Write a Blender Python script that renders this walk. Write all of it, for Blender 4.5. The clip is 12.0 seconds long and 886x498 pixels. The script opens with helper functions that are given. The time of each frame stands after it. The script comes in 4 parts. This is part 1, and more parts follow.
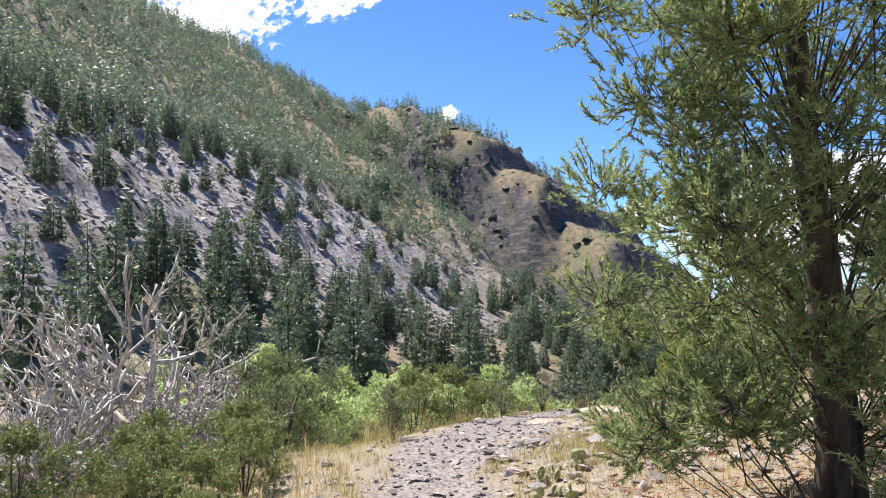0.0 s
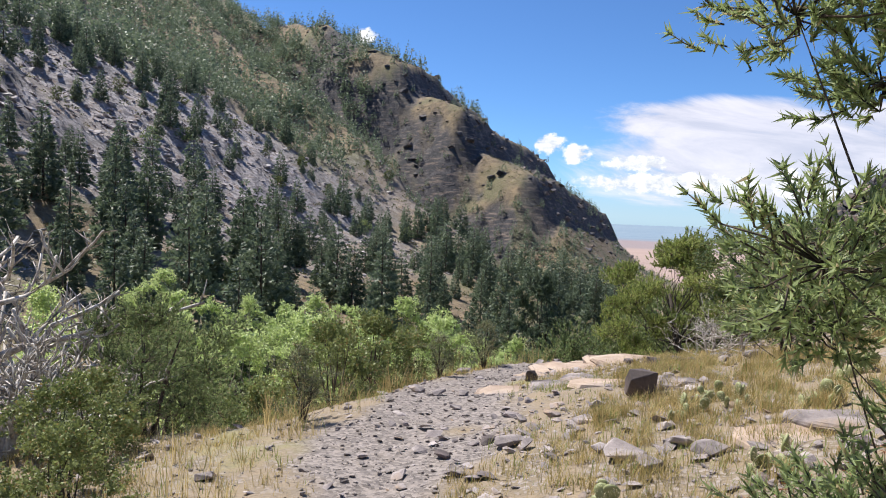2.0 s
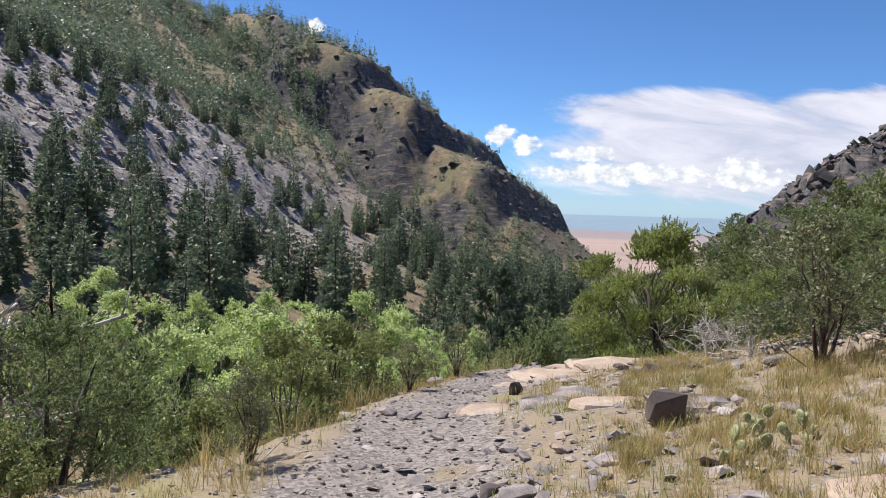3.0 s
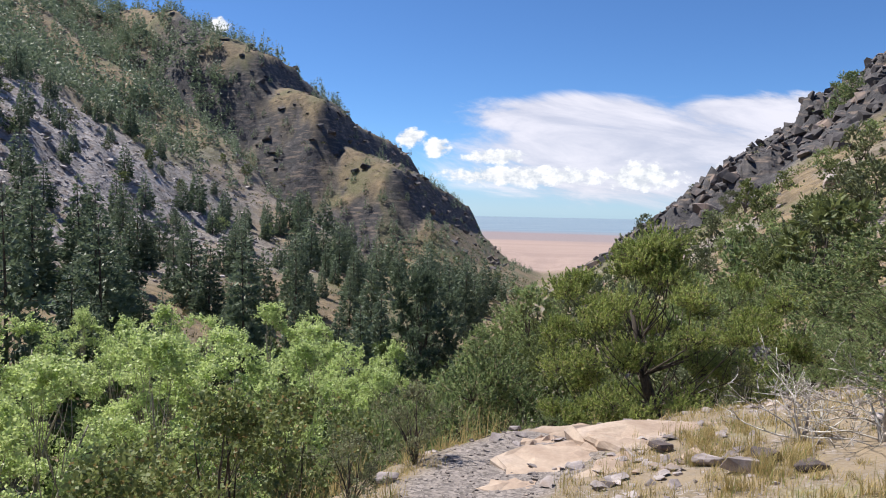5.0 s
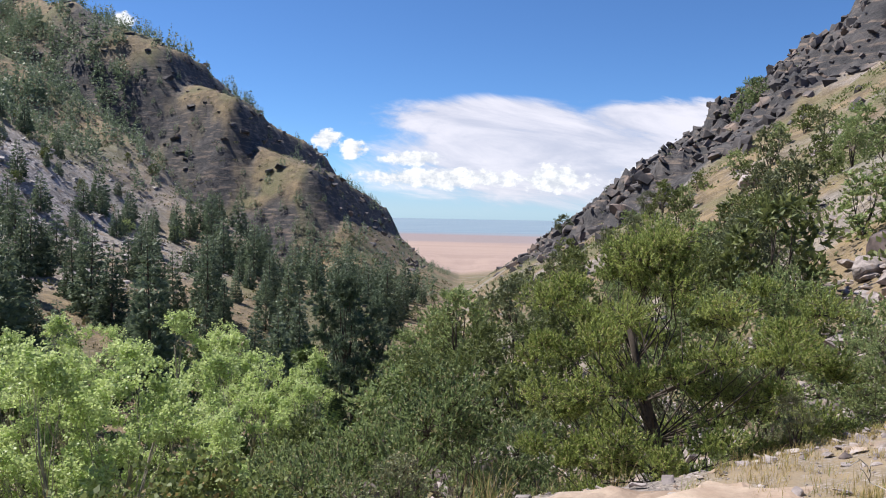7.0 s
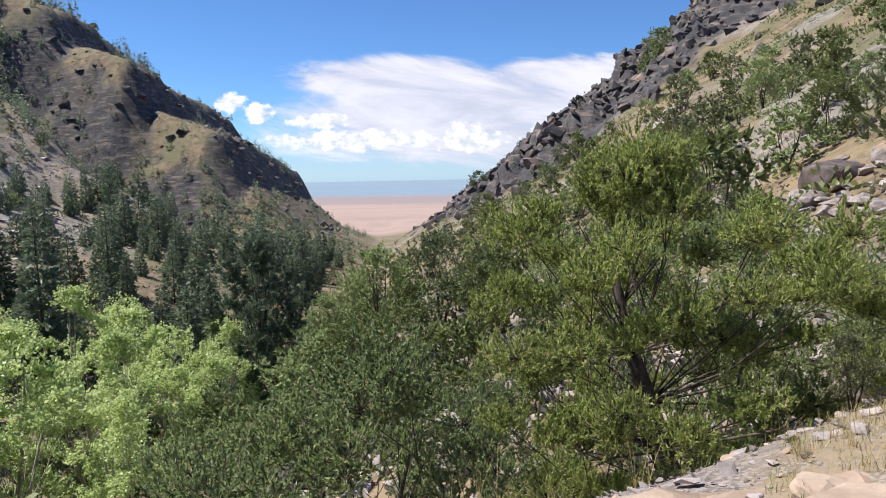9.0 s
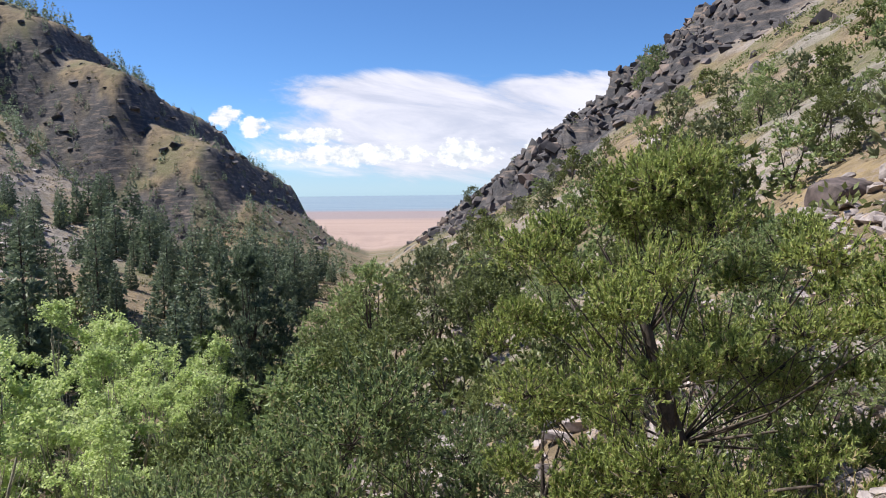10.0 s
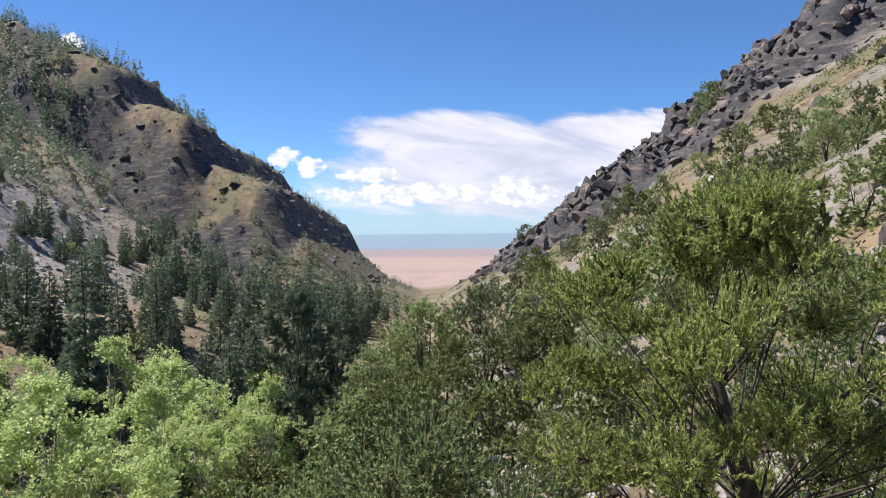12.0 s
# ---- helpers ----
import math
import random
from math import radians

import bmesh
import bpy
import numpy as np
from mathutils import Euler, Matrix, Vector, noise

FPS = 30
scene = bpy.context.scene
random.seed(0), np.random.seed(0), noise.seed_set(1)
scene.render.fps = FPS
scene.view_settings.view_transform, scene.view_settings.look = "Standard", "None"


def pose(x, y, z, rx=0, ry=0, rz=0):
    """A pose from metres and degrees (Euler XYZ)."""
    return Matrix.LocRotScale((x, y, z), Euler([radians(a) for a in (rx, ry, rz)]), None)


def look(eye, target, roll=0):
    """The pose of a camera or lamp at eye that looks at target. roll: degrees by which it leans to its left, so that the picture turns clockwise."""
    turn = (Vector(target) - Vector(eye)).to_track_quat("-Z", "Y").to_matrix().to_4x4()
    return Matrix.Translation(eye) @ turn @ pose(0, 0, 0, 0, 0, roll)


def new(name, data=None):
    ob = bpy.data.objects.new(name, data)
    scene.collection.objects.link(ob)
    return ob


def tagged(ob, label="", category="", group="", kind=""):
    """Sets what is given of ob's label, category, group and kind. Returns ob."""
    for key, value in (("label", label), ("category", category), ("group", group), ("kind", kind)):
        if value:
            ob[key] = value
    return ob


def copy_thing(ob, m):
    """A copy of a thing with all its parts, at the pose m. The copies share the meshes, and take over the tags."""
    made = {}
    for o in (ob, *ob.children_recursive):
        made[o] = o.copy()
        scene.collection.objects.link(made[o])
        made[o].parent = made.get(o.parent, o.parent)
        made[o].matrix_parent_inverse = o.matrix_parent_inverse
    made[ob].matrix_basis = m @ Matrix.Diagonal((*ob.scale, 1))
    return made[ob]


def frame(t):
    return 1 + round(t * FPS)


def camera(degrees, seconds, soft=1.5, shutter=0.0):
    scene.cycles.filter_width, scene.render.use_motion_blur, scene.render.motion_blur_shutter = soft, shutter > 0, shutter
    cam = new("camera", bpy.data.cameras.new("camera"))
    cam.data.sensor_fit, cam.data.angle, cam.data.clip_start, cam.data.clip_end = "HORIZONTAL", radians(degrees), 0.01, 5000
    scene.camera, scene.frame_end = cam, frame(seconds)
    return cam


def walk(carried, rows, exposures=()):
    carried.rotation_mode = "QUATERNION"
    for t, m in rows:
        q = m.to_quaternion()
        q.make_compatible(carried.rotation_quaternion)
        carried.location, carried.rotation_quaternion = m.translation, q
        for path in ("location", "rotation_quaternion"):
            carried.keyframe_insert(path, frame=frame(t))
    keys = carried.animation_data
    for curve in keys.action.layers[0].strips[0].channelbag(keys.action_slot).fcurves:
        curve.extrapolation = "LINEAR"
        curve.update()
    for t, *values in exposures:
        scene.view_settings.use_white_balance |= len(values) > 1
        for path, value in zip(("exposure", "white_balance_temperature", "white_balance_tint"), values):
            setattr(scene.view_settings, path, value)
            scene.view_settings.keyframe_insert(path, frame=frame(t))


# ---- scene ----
cam = camera(62.1, 12.0, soft=1.0)
PATH = [
    (0, (1.439, -0.164, 1.664), (0.523, 1.612, 1.747), 0.0),
    (0.5, (1.13, 0.302, 1.638), (0.217, 2.08, 1.718), 0.1),
    (1, (0.825, 0.798, 1.602), (-0.048, 2.597, 1.63), 0.9),
    (1.5, (0.465, 1.26, 1.622), (-0.348, 3.086, 1.567), 1.0),
    (2, (0.214, 1.785, 1.64), (-0.481, 3.657, 1.535), 2.1),
    (2.5, (-0.11, 2.285, 1.637), (-0.749, 4.177, 1.529), 1.6),
    (3, (-0.34, 2.781, 1.614), (-0.912, 4.694, 1.491), 1.5),
    (5, (-1.494, 5.543, 1.621), (-1.834, 7.51, 1.51), 1.1),
    (5.5, (-1.699, 6.126, 1.618), (-1.991, 8.102, 1.514), 0.2),
    (6, (-1.966, 6.625, 1.586), (-2.194, 8.61, 1.504), -0.7),
    (6.5, (-2.124, 7.163, 1.528), (-2.298, 9.154, 1.464), -0.1),
    (7, (-2.306, 7.657, 1.474), (-2.423, 9.651, 1.372), 1.0),
    (9, (-2.571, 9.69, 1.026), (-2.459, 11.676, 0.819), -1.1),
    (9.5, (-2.644, 10.122, 1.012), (-2.52, 12.107, 0.799), -1.4),
    (10, (-2.612, 10.491, 0.988), (-2.481, 12.48, 0.822), -0.6),
    (10.5, (-2.602, 10.73, 0.941), (-2.437, 12.719, 0.812), 0.5),
    (11, (-2.561, 10.883, 0.973), (-2.425, 12.876, 0.885), 0.8),
    (11.5, (-2.527, 10.93, 0.991), (-2.474, 12.928, 0.927), -0.0),
    (12, (-2.52, 10.994, 0.987), (-2.532, 12.993, 0.926), -0.7),
]
walk(cam, [(t, look(eye, target, roll)) for t, eye, target, roll in PATH],
     exposures=[(0.0, 1.0), (1.0, 0.85), (2.0, 0.55), (3.0, 0.44), (7.0, 0.46), (9.0, 0.54), (12.0, 0.54)])

# ---- world, sun, exposure ----
SUN_AZ, SUN_EL = -70.0, 56.0      # degrees from +y towards +x, and above the horizon


class Nodes:
    """Small helper to write node trees as expressions."""

    def __init__(self, tree):
        self.tree = tree

    def add(self, kind, inputs=None, **props):
        n = self.tree.nodes.new(kind)
        for k, v in props.items():
            setattr(n, k, v)
        for k, v in (inputs or {}).items():
            self.put(n.inputs[k], v)
        return n

    def put(self, socket, v):
        if isinstance(v, bpy.types.NodeSocket):
            self.tree.links.new(v, socket)
        elif isinstance(v, tuple) and len(v) == 3 and socket.type == "RGBA":
            socket.default_value = (*v, 1)
        else:
            socket.default_value = v

    def math(self, op, a, b=0.0, c=0.0, clamp=False):
        n = self.add("ShaderNodeMath", operation=op, use_clamp=clamp)
        for s, v in zip(n.inputs, (a, b, c)):
            self.put(s, v)
        return n.outputs[0]

    def step(self, v, lo, hi, a=0.0, b=1.0):
        n = self.add("ShaderNodeMapRange", {0: v, 1: lo, 2: hi, 3: a, 4: b}, interpolation_type="SMOOTHSTEP")
        return n.outputs[0]

    def mix(self, f, a, b, blend="MIX"):
        n = self.add("ShaderNodeMix", data_type="RGBA", blend_type=blend)
        self.put(n.inputs[0], f), self.put(n.inputs[6], a), self.put(n.inputs[7], b)
        return n.outputs[2]

    def noise(self, vec, scale, detail=4.0, rough=0.55, distort=0.0):
        n = self.add("ShaderNodeTexNoise", {"Scale": scale, "Detail": detail, "Roughness": rough, "Distortion": distort})
        if vec is not None:
            self.put(n.inputs["Vector"], vec)
        return n.outputs["Fac"]

    def scaled(self, vec, x, y, z, off=(0, 0, 0)):
        n = self.add("ShaderNodeMapping", {"Scale": (x, y, z), "Location": off})
        self.put(n.inputs["Vector"], vec)
        return n.outputs[0]


def make_world():
    w = bpy.data.worlds.new("sky")
    scene.world = w
    w.use_nodes = True
    w.node_tree.nodes.clear()
    N = Nodes(w.node_tree)
    sky = N.add("ShaderNodeTexSky", sky_type="NISHITA", sun_disc=False, sun_elevation=radians(SUN_EL), sun_rotation=radians(SUN_AZ),
                altitude=2600.0, air_density=1.0, dust_density=0.1, ozone_density=5.0)
    co = N.add("ShaderNodeTexCoord").outputs["Generated"]
    sep = N.add("ShaderNodeSeparateXYZ", {0: co})
    front = N.math("MAXIMUM", sep.outputs[1], 0.05)
    u, v = N.math("DIVIDE", sep.outputs[0], front), N.math("DIVIDE", sep.outputs[2], front)
    flat = N.add("ShaderNodeCombineXYZ", {0: u, 1: v}).outputs[0]
    streak = N.add("ShaderNodeCombineXYZ", {0: u, 1: N.math("ADD", v, N.math("MULTIPLY", u, 0.16))}).outputs[0]
    wisp = N.noise(N.scaled(streak, 5, 20, 1), 1.0, 9, 0.62, 0.5)
    puffy = N.noise(N.scaled(flat, 44, 62, 1), 1.0, 8, 0.62)

    def blob(cu, cv, ru, rv):
        a = N.math("DIVIDE", N.math("SUBTRACT", u, cu), ru)
        b = N.math("DIVIDE", N.math("SUBTRACT", v, cv), rv)
        r2 = N.math("ADD", N.math("MULTIPLY", a, a), N.math("MULTIPLY", b, b))
        return N.math("SUBTRACT", 1.0, r2)

    def union(items):
        out = items[0]
        for i in items[1:]:
            out = N.math("MAXIMUM", out, i)
        return out

    # a high bank over the plain, and small fair-weather clouds
    bank = union([blob(0.10, 0.075, 0.27, 0.075), blob(0.0, 0.125, 0.16, 0.032), blob(0.24, 0.125, 0.16, 0.03), blob(0.30, 0.06, 0.22, 0.06)])
    bank_d = N.step(N.math("ADD", N.math("MULTIPLY", bank, 0.95), N.math("MULTIPLY", N.math("SUBTRACT", wisp, 0.5), 2.6)), -0.2, 0.6)
    puff = union([blob(-0.222, 0.096, 0.024, 0.017), blob(-0.182, 0.083, 0.024, 0.015), blob(-0.505, 0.255, 0.022, 0.015),
                  blob(-0.10, 0.071, 0.05, 0.012), blob(-0.06, 0.045, 0.15, 0.016), blob(0.09, 0.046, 0.06, 0.022), blob(0.24, 0.05, 0.08, 0.02),
                  blob(-1.02, 0.50, 0.24, 0.12), blob(-0.73, 0.47, 0.08, 0.04), blob(-0.66, 0.47, 0.05, 0.03)])
    puff_d = N.step(N.math("ADD", puff, N.math("MULTIPLY", N.math("SUBTRACT", puffy, 0.5), 3.2)), 0.1, 0.75)
    ahead = N.step(sep.outputs[1], 0.15, 0.35)
    haze = N.step(v, 0.0, 0.075, 0.55, 0.0)
    bank_col = N.mix(N.step(wisp, 0.35, 0.66), (0.66, 0.70, 0.77), (1.0, 1.0, 1.0))
    cloud_col = N.mix(N.step(puffy, 0.35, 0.62), (0.62, 0.66, 0.72), (1.0, 1.0, 1.0))
    lit = N.add("ShaderNodeVectorMath", operation="SCALE")
    N.put(lit.inputs[0], sky.outputs[0]), N.put(lit.inputs["Scale"], SKY)
    deep = N.mix(1.0, lit.outputs[0], (0.74, 0.98, 1.22), "MULTIPLY")
    base = N.mix(haze, deep, (0.35, 0.46, 0.59))
    col = N.mix(N.math("MULTIPLY", N.math("MULTIPLY", bank_d, 0.9), ahead), base, N.mix(1.0, bank_col, (0.72, 0.70, 0.76), "MULTIPLY"))
    col = N.mix(N.math("MULTIPLY", puff_d, ahead), col, N.mix(1.0, cloud_col, (0.80, 0.81, 0.83), "MULTIPLY"))
    bg = N.add("ShaderNodeBackground", {"Color": col, "Strength": 1.0})
    N.tree.links.new(bg.outputs[0], N.add("ShaderNodeOutputWorld").inputs[0])


SKY = 0.084
make_world()
sun = new("sun", bpy.data.lights.new("sun", "SUN"))
sun.data.energy, sun.data.angle, sun.data.color = 5.0, radians(0.6), (1.0, 0.95, 0.87)
a, e = radians(SUN_AZ), radians(SUN_EL)
sun.matrix_world = look((0, 0, 0), (-math.sin(a) * math.cos(e), -math.cos(a) * math.cos(e), -math.sin(e)))


# ---- materials ----
def material(name):
    m = bpy.data.materials.new(name)
    m.use_nodes = True
    m.node_tree.nodes.clear()
    return m, Nodes(m.node_tree)


def finish(N, shader):
    N.tree.links.new(shader, N.add("ShaderNodeOutputMaterial").inputs[0])


def stone_material(name, dark, light, scale=3.0, rough=0.9, bump=0.4, stain=None):
    m, N = material(name)
    co = N.add("ShaderNodeTexCoord").outputs["Object"]
    rnd = N.add("ShaderNodeObjectInfo").outputs["Random"]
    isl = N.add("ShaderNodeNewGeometry").outputs["Random Per Island"]
    big, fine = N.noise(co, scale, 5), N.noise(co, scale * 14, 4, 0.7)
    col = N.mix(N.step(big, 0.3, 0.7), dark, light)
    if stain:
        col = N.mix(N.step(N.noise(co, scale * 0.6, 3), 0.52, 0.68), col, stain)
    tone = N.math("ADD", N.math("MULTIPLY", rnd, 0.35), N.math("ADD", N.math("MULTIPLY", isl, 0.35), N.math("MULTIPLY", fine, 0.7)))
    col = N.mix(1.0, col, N.add("ShaderNodeCombineColor", {0: N.math("ADD", tone, 0.3), 1: N.math("ADD", tone, 0.3), 2: N.math("ADD", tone, 0.3)}).outputs[0], "MULTIPLY")
    bmp = N.add("ShaderNodeBump", {"Strength": bump, "Distance": 0.02, "Height": N.math("ADD", big, N.math("MULTIPLY", fine, 0.5))})
    p = N.add("ShaderNodeBsdfPrincipled", {"Base Color": col, "Roughness": rough, "Normal": bmp.outputs[0]})
    finish(N, p.outputs[0])
    return m


def leaf_material(name, dark, light, dry=None, through_light=0.3, rough=0.55):
    m, N = material(name)
    isl = N.add("ShaderNodeNewGeometry").outputs["Random Per Island"]
    rnd = N.add("ShaderNodeObjectInfo").outputs["Random"]
    co = N.add("ShaderNodeTexCoord").outputs["Object"]
    clump = N.noise(co, 1.6, 2)
    f = N.math("ADD", N.math("MULTIPLY", isl, 0.5), N.math("ADD", N.math("MULTIPLY", clump, 0.5), N.math("MULTIPLY", rnd, 0.25)))
    col = N.mix(N.step(f, 0.2, 0.9), dark, light)
    if dry:
        col = N.mix(N.math("GREATER_THAN", isl, 0.93), col, dry)
    p = N.add("ShaderNodeBsdfPrincipled", {"Base Color": col, "Roughness": rough})
    tr = N.add("ShaderNodeBsdfTranslucent", {"Color": col})
    mx = N.add("ShaderNodeMixShader", {0: through_light})
    N.tree.links.new(p.outputs[0], mx.inputs[1]), N.tree.links.new(tr.outputs[0], mx.inputs[2])
    finish(N, mx.outputs[0])
    return m


def bark_material(name, dark, light):
    m, N = material(name)
    co = N.add("ShaderNodeTexCoord").outputs["Object"]
    n1, n2 = N.noise(N.scaled(co, 12, 12, 3), 1.0, 5), N.noise(co, 40, 3)
    col = N.mix(N.step(N.math("ADD", N.math("MULTIPLY", n1, 0.7), N.math("MULTIPLY", n2, 0.3)), 0.35, 0.65), dark, light)
    bmp = N.add("ShaderNodeBump", {"Strength": 0.7, "Distance": 0.01, "Height": n1})
    finish(N, N.add("ShaderNodeBsdfPrincipled", {"Base Color": col, "Roughness": 0.9, "Normal": bmp.outputs[0]}).outputs[0])
    return m


def ground_material():
    m, N = material("ground")
    co = N.add("ShaderNodeTexCoord").outputs["Object"]

    def mask(name):
        return N.add("ShaderNodeAttribute", attribute_name=name).outputs["Fac"]

    n_big, n_mid, n_small, n_fine = N.noise(co, 0.05, 5), N.noise(co, 0.4, 6, 0.62), N.noise(co, 3.0, 5, 0.65), N.noise(co, 28.0, 4, 0.7)
    grass = N.mix(N.step(n_mid, 0.38, 0.62), (0.13, 0.098, 0.06), (0.27, 0.20, 0.115))
    grass = N.mix(N.step(n_big, 0.45, 0.62), grass, (0.13, 0.125, 0.06))
    grass = N.mix(N.step(n_small, 0.52, 0.64), grass, (0.24, 0.19, 0.15))
    # loose scree: every stone its own tone
    cells = N.add("ShaderNodeTexVoronoi", {"Vector": co, "Scale": 1.6})
    cells2 = N.add("ShaderNodeTexVoronoi", {"Vector": co, "Scale": 0.55})
    tone = N.add("ShaderNodeSeparateColor", {0: cells.outputs["Color"]}).outputs[0]
    tone2 = N.add("ShaderNodeSeparateColor", {0: cells2.outputs["Color"]}).outputs[0]
    scree = N.mix(N.math("ADD", N.math("MULTIPLY", tone, 0.6), N.math("MULTIPLY", tone2, 0.4)), (0.12, 0.11, 0.115), (0.46, 0.42, 0.42))
    scree = N.mix(N.step(n_mid, 0.5, 0.7), scree, (0.22, 0.16, 0.12))
    # dark bare rock, raised lighter and bluer in colour to suggest haze
    rock = N.mix(N.step(n_mid, 0.3, 0.7), (0.034, 0.034, 0.04), (0.115, 0.106, 0.11))
    rock = N.mix(N.step(N.noise(N.scaled(co, 0.1, 0.1, 0.3), 1.0, 5, 0.6), 0.42, 0.6), rock, (0.05, 0.049, 0.056))
    rock = N.mix(N.step(N.noise(N.scaled(co, 0.2, 0.2, 1.2), 1.0, 6), 0.5, 0.7), rock, (0.21, 0.165, 0.14))
    gravel_cells = N.add("ShaderNodeTexVoronoi", {"Vector": co, "Scale": 38.0})
    gtone = N.add("ShaderNodeSeparateColor", {0: gravel_cells.outputs["Color"]}).outputs[0]
    gravel = N.mix(gtone, (0.11, 0.094, 0.088), (0.32, 0.275, 0.252))
    soil = N.mix(N.step(n_small, 0.35, 0.65), (0.25, 0.19, 0.13), (0.15, 0.12, 0.085))
    soil = N.mix(N.math("MULTIPLY", n_fine, 0.7), soil, (0.30, 0.24, 0.165))
    soil = N.mix(N.math("MULTIPLY", N.step(gtone, 0.62, 0.7), N.step(n_small, 0.42, 0.6)), soil, N.mix(gtone, (0.10, 0.09, 0.085), (0.34, 0.29, 0.26)))
    soil = N.mix(N.step(n_mid, 0.55, 0.66), soil, (0.24, 0.22, 0.10))
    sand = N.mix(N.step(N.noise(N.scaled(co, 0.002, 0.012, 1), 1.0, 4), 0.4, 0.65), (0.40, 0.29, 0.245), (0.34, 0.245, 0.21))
    # far scrub, with the blue of distance haze mixed into its colour
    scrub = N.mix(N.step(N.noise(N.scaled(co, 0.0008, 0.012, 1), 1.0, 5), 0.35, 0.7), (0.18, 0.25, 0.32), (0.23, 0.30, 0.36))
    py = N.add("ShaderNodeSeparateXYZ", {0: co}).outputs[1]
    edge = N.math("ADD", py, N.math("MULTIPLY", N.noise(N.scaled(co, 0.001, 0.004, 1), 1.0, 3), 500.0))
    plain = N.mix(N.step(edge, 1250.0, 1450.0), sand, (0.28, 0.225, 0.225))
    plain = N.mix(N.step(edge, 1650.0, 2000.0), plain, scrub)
    col = grass
    col = N.mix(mask("scree"), col, scree)
    col = N.mix(mask("rock"), col, rock)
    col = N.mix(mask("near"), col, soil)
    col = N.mix(N.math("MULTIPLY", mask("path"), N.step(n_small, 0.25, 0.5, 0.75, 1.0)), col, gravel)
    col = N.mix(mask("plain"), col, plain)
    h = N.math("ADD", N.math("MULTIPLY", n_mid, 0.8), N.math("ADD", N.math("MULTIPLY", n_small, 0.2), N.math("MULTIPLY", tone, 0.15)))
    far_bump = N.add("ShaderNodeBump", {"Strength": 0.8, "Distance": 1.0, "Height": h})
    hn = N.math("ADD", N.math("MULTIPLY", gravel_cells.outputs["Distance"], 0.6), N.math("MULTIPLY", n_small, 0.8))
    near_bump = N.add("ShaderNodeBump", {"Strength": 0.5, "Distance": 0.02, "Height": hn})
    nm = N.add("ShaderNodeMix", data_type="VECTOR")
    N.put(nm.inputs[0], mask("near")), N.put(nm.inputs[4], far_bump.outputs[0]), N.put(nm.inputs[5], near_bump.outputs[0])
    finish(N, N.add("ShaderNodeBsdfPrincipled", {"Base Color": col, "Roughness": 0.95, "Normal": nm.outputs[1]}).outputs[0])
    return m


GROUND = ground_material()
DARK_ROCK = stone_material("dark_rock", (0.045, 0.035, 0.035), (0.15, 0.115, 0.11), 2.5, 0.8)
GREY_ROCK = stone_material("grey_rock", (0.16, 0.135, 0.135), (0.40, 0.35, 0.34), 4.0, 0.9, 0.5, (0.30, 0.22, 0.16))
SLAB_ROCK = stone_material("pink_sandstone", (0.29, 0.21, 0.16), (0.44, 0.35, 0.28), 1.6, 0.9, 0.5, (0.33, 0.27, 0.25))
SCREE_ROCK = stone_material("scree_rock", (0.15, 0.135, 0.14), (0.52, 0.47, 0.46), 0.7)
# crag and cliff rock: bluish lift in the tones stands for distance haze
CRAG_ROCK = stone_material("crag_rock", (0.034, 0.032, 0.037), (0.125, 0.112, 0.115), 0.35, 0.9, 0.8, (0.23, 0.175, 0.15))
PINE = leaf_material("pinyon_needles", (0.18, 0.245, 0.065), (0.58, 0.64, 0.22), (0.55, 0.46, 0.26), 0.45)
DARK_PINE = leaf_material("dark_pinyon_needles", (0.115, 0.17, 0.075), (0.38, 0.46, 0.20), (0.48, 0.41, 0.25), 0.42)
FIR = leaf_material("fir_needles", (0.065, 0.10, 0.066), (0.20, 0.255, 0.16), None, 0.32)
JUNIPER = leaf_material("juniper_scale", (0.08, 0.105, 0.04), (0.22, 0.26, 0.09), None, 0.3)
ASPEN = leaf_material("aspen_leaf", (0.31, 0.41, 0.14), (0.63, 0.72, 0.34), None, 0.5, 0.45)
SHRUB = leaf_material("shrub_leaf", (0.10, 0.14, 0.04), (0.28, 0.32, 0.12), (0.32, 0.24, 0.1), 0.35)
SAGE = leaf_material("grey_green_leaf", (0.12, 0.14, 0.07), (0.27, 0.29, 0.15), (0.33, 0.26, 0.15), 0.3)
SAGE_TREE = leaf_material("dusty_juniper", (0.10, 0.12, 0.065), (0.24, 0.27, 0.14), None, 0.3)
THICKET = leaf_material("thicket_leaf", (0.05, 0.085, 0.025), (0.14, 0.20, 0.06), None, 0.3)
BRUSH = leaf_material("brush_leaf", (0.06, 0.075, 0.035), (0.17, 0.17, 0.075), (0.26, 0.2, 0.1), 0.2)
GRASS = leaf_material("dry_grass", (0.28, 0.24, 0.09), (0.58, 0.45, 0.22), (0.20, 0.26, 0.07), 0.4, 0.7)
GREEN_GRASS = leaf_material("green_grass", (0.16, 0.20, 0.05), (0.38, 0.40, 0.14), (0.5, 0.4, 0.2), 0.4, 0.7)
LITTER = leaf_material("pine_litter", (0.16, 0.06, 0.03), (0.42, 0.17, 0.08), None, 0.2, 0.8)
GRAVEL = stone_material("gravel_stone", (0.12, 0.102, 0.097), (0.37, 0.32, 0.295), 6.0)
CACTUS = leaf_material("cactus_pad", (0.16, 0.20, 0.08), (0.30, 0.32, 0.15), None, 0.05)
SPINE = leaf_material("cactus_spine", (0.62, 0.55, 0.38), (0.80, 0.74, 0.58), None, 0.2)
BARK = bark_material("bark", (0.03, 0.024, 0.02), (0.14, 0.11, 0.09))
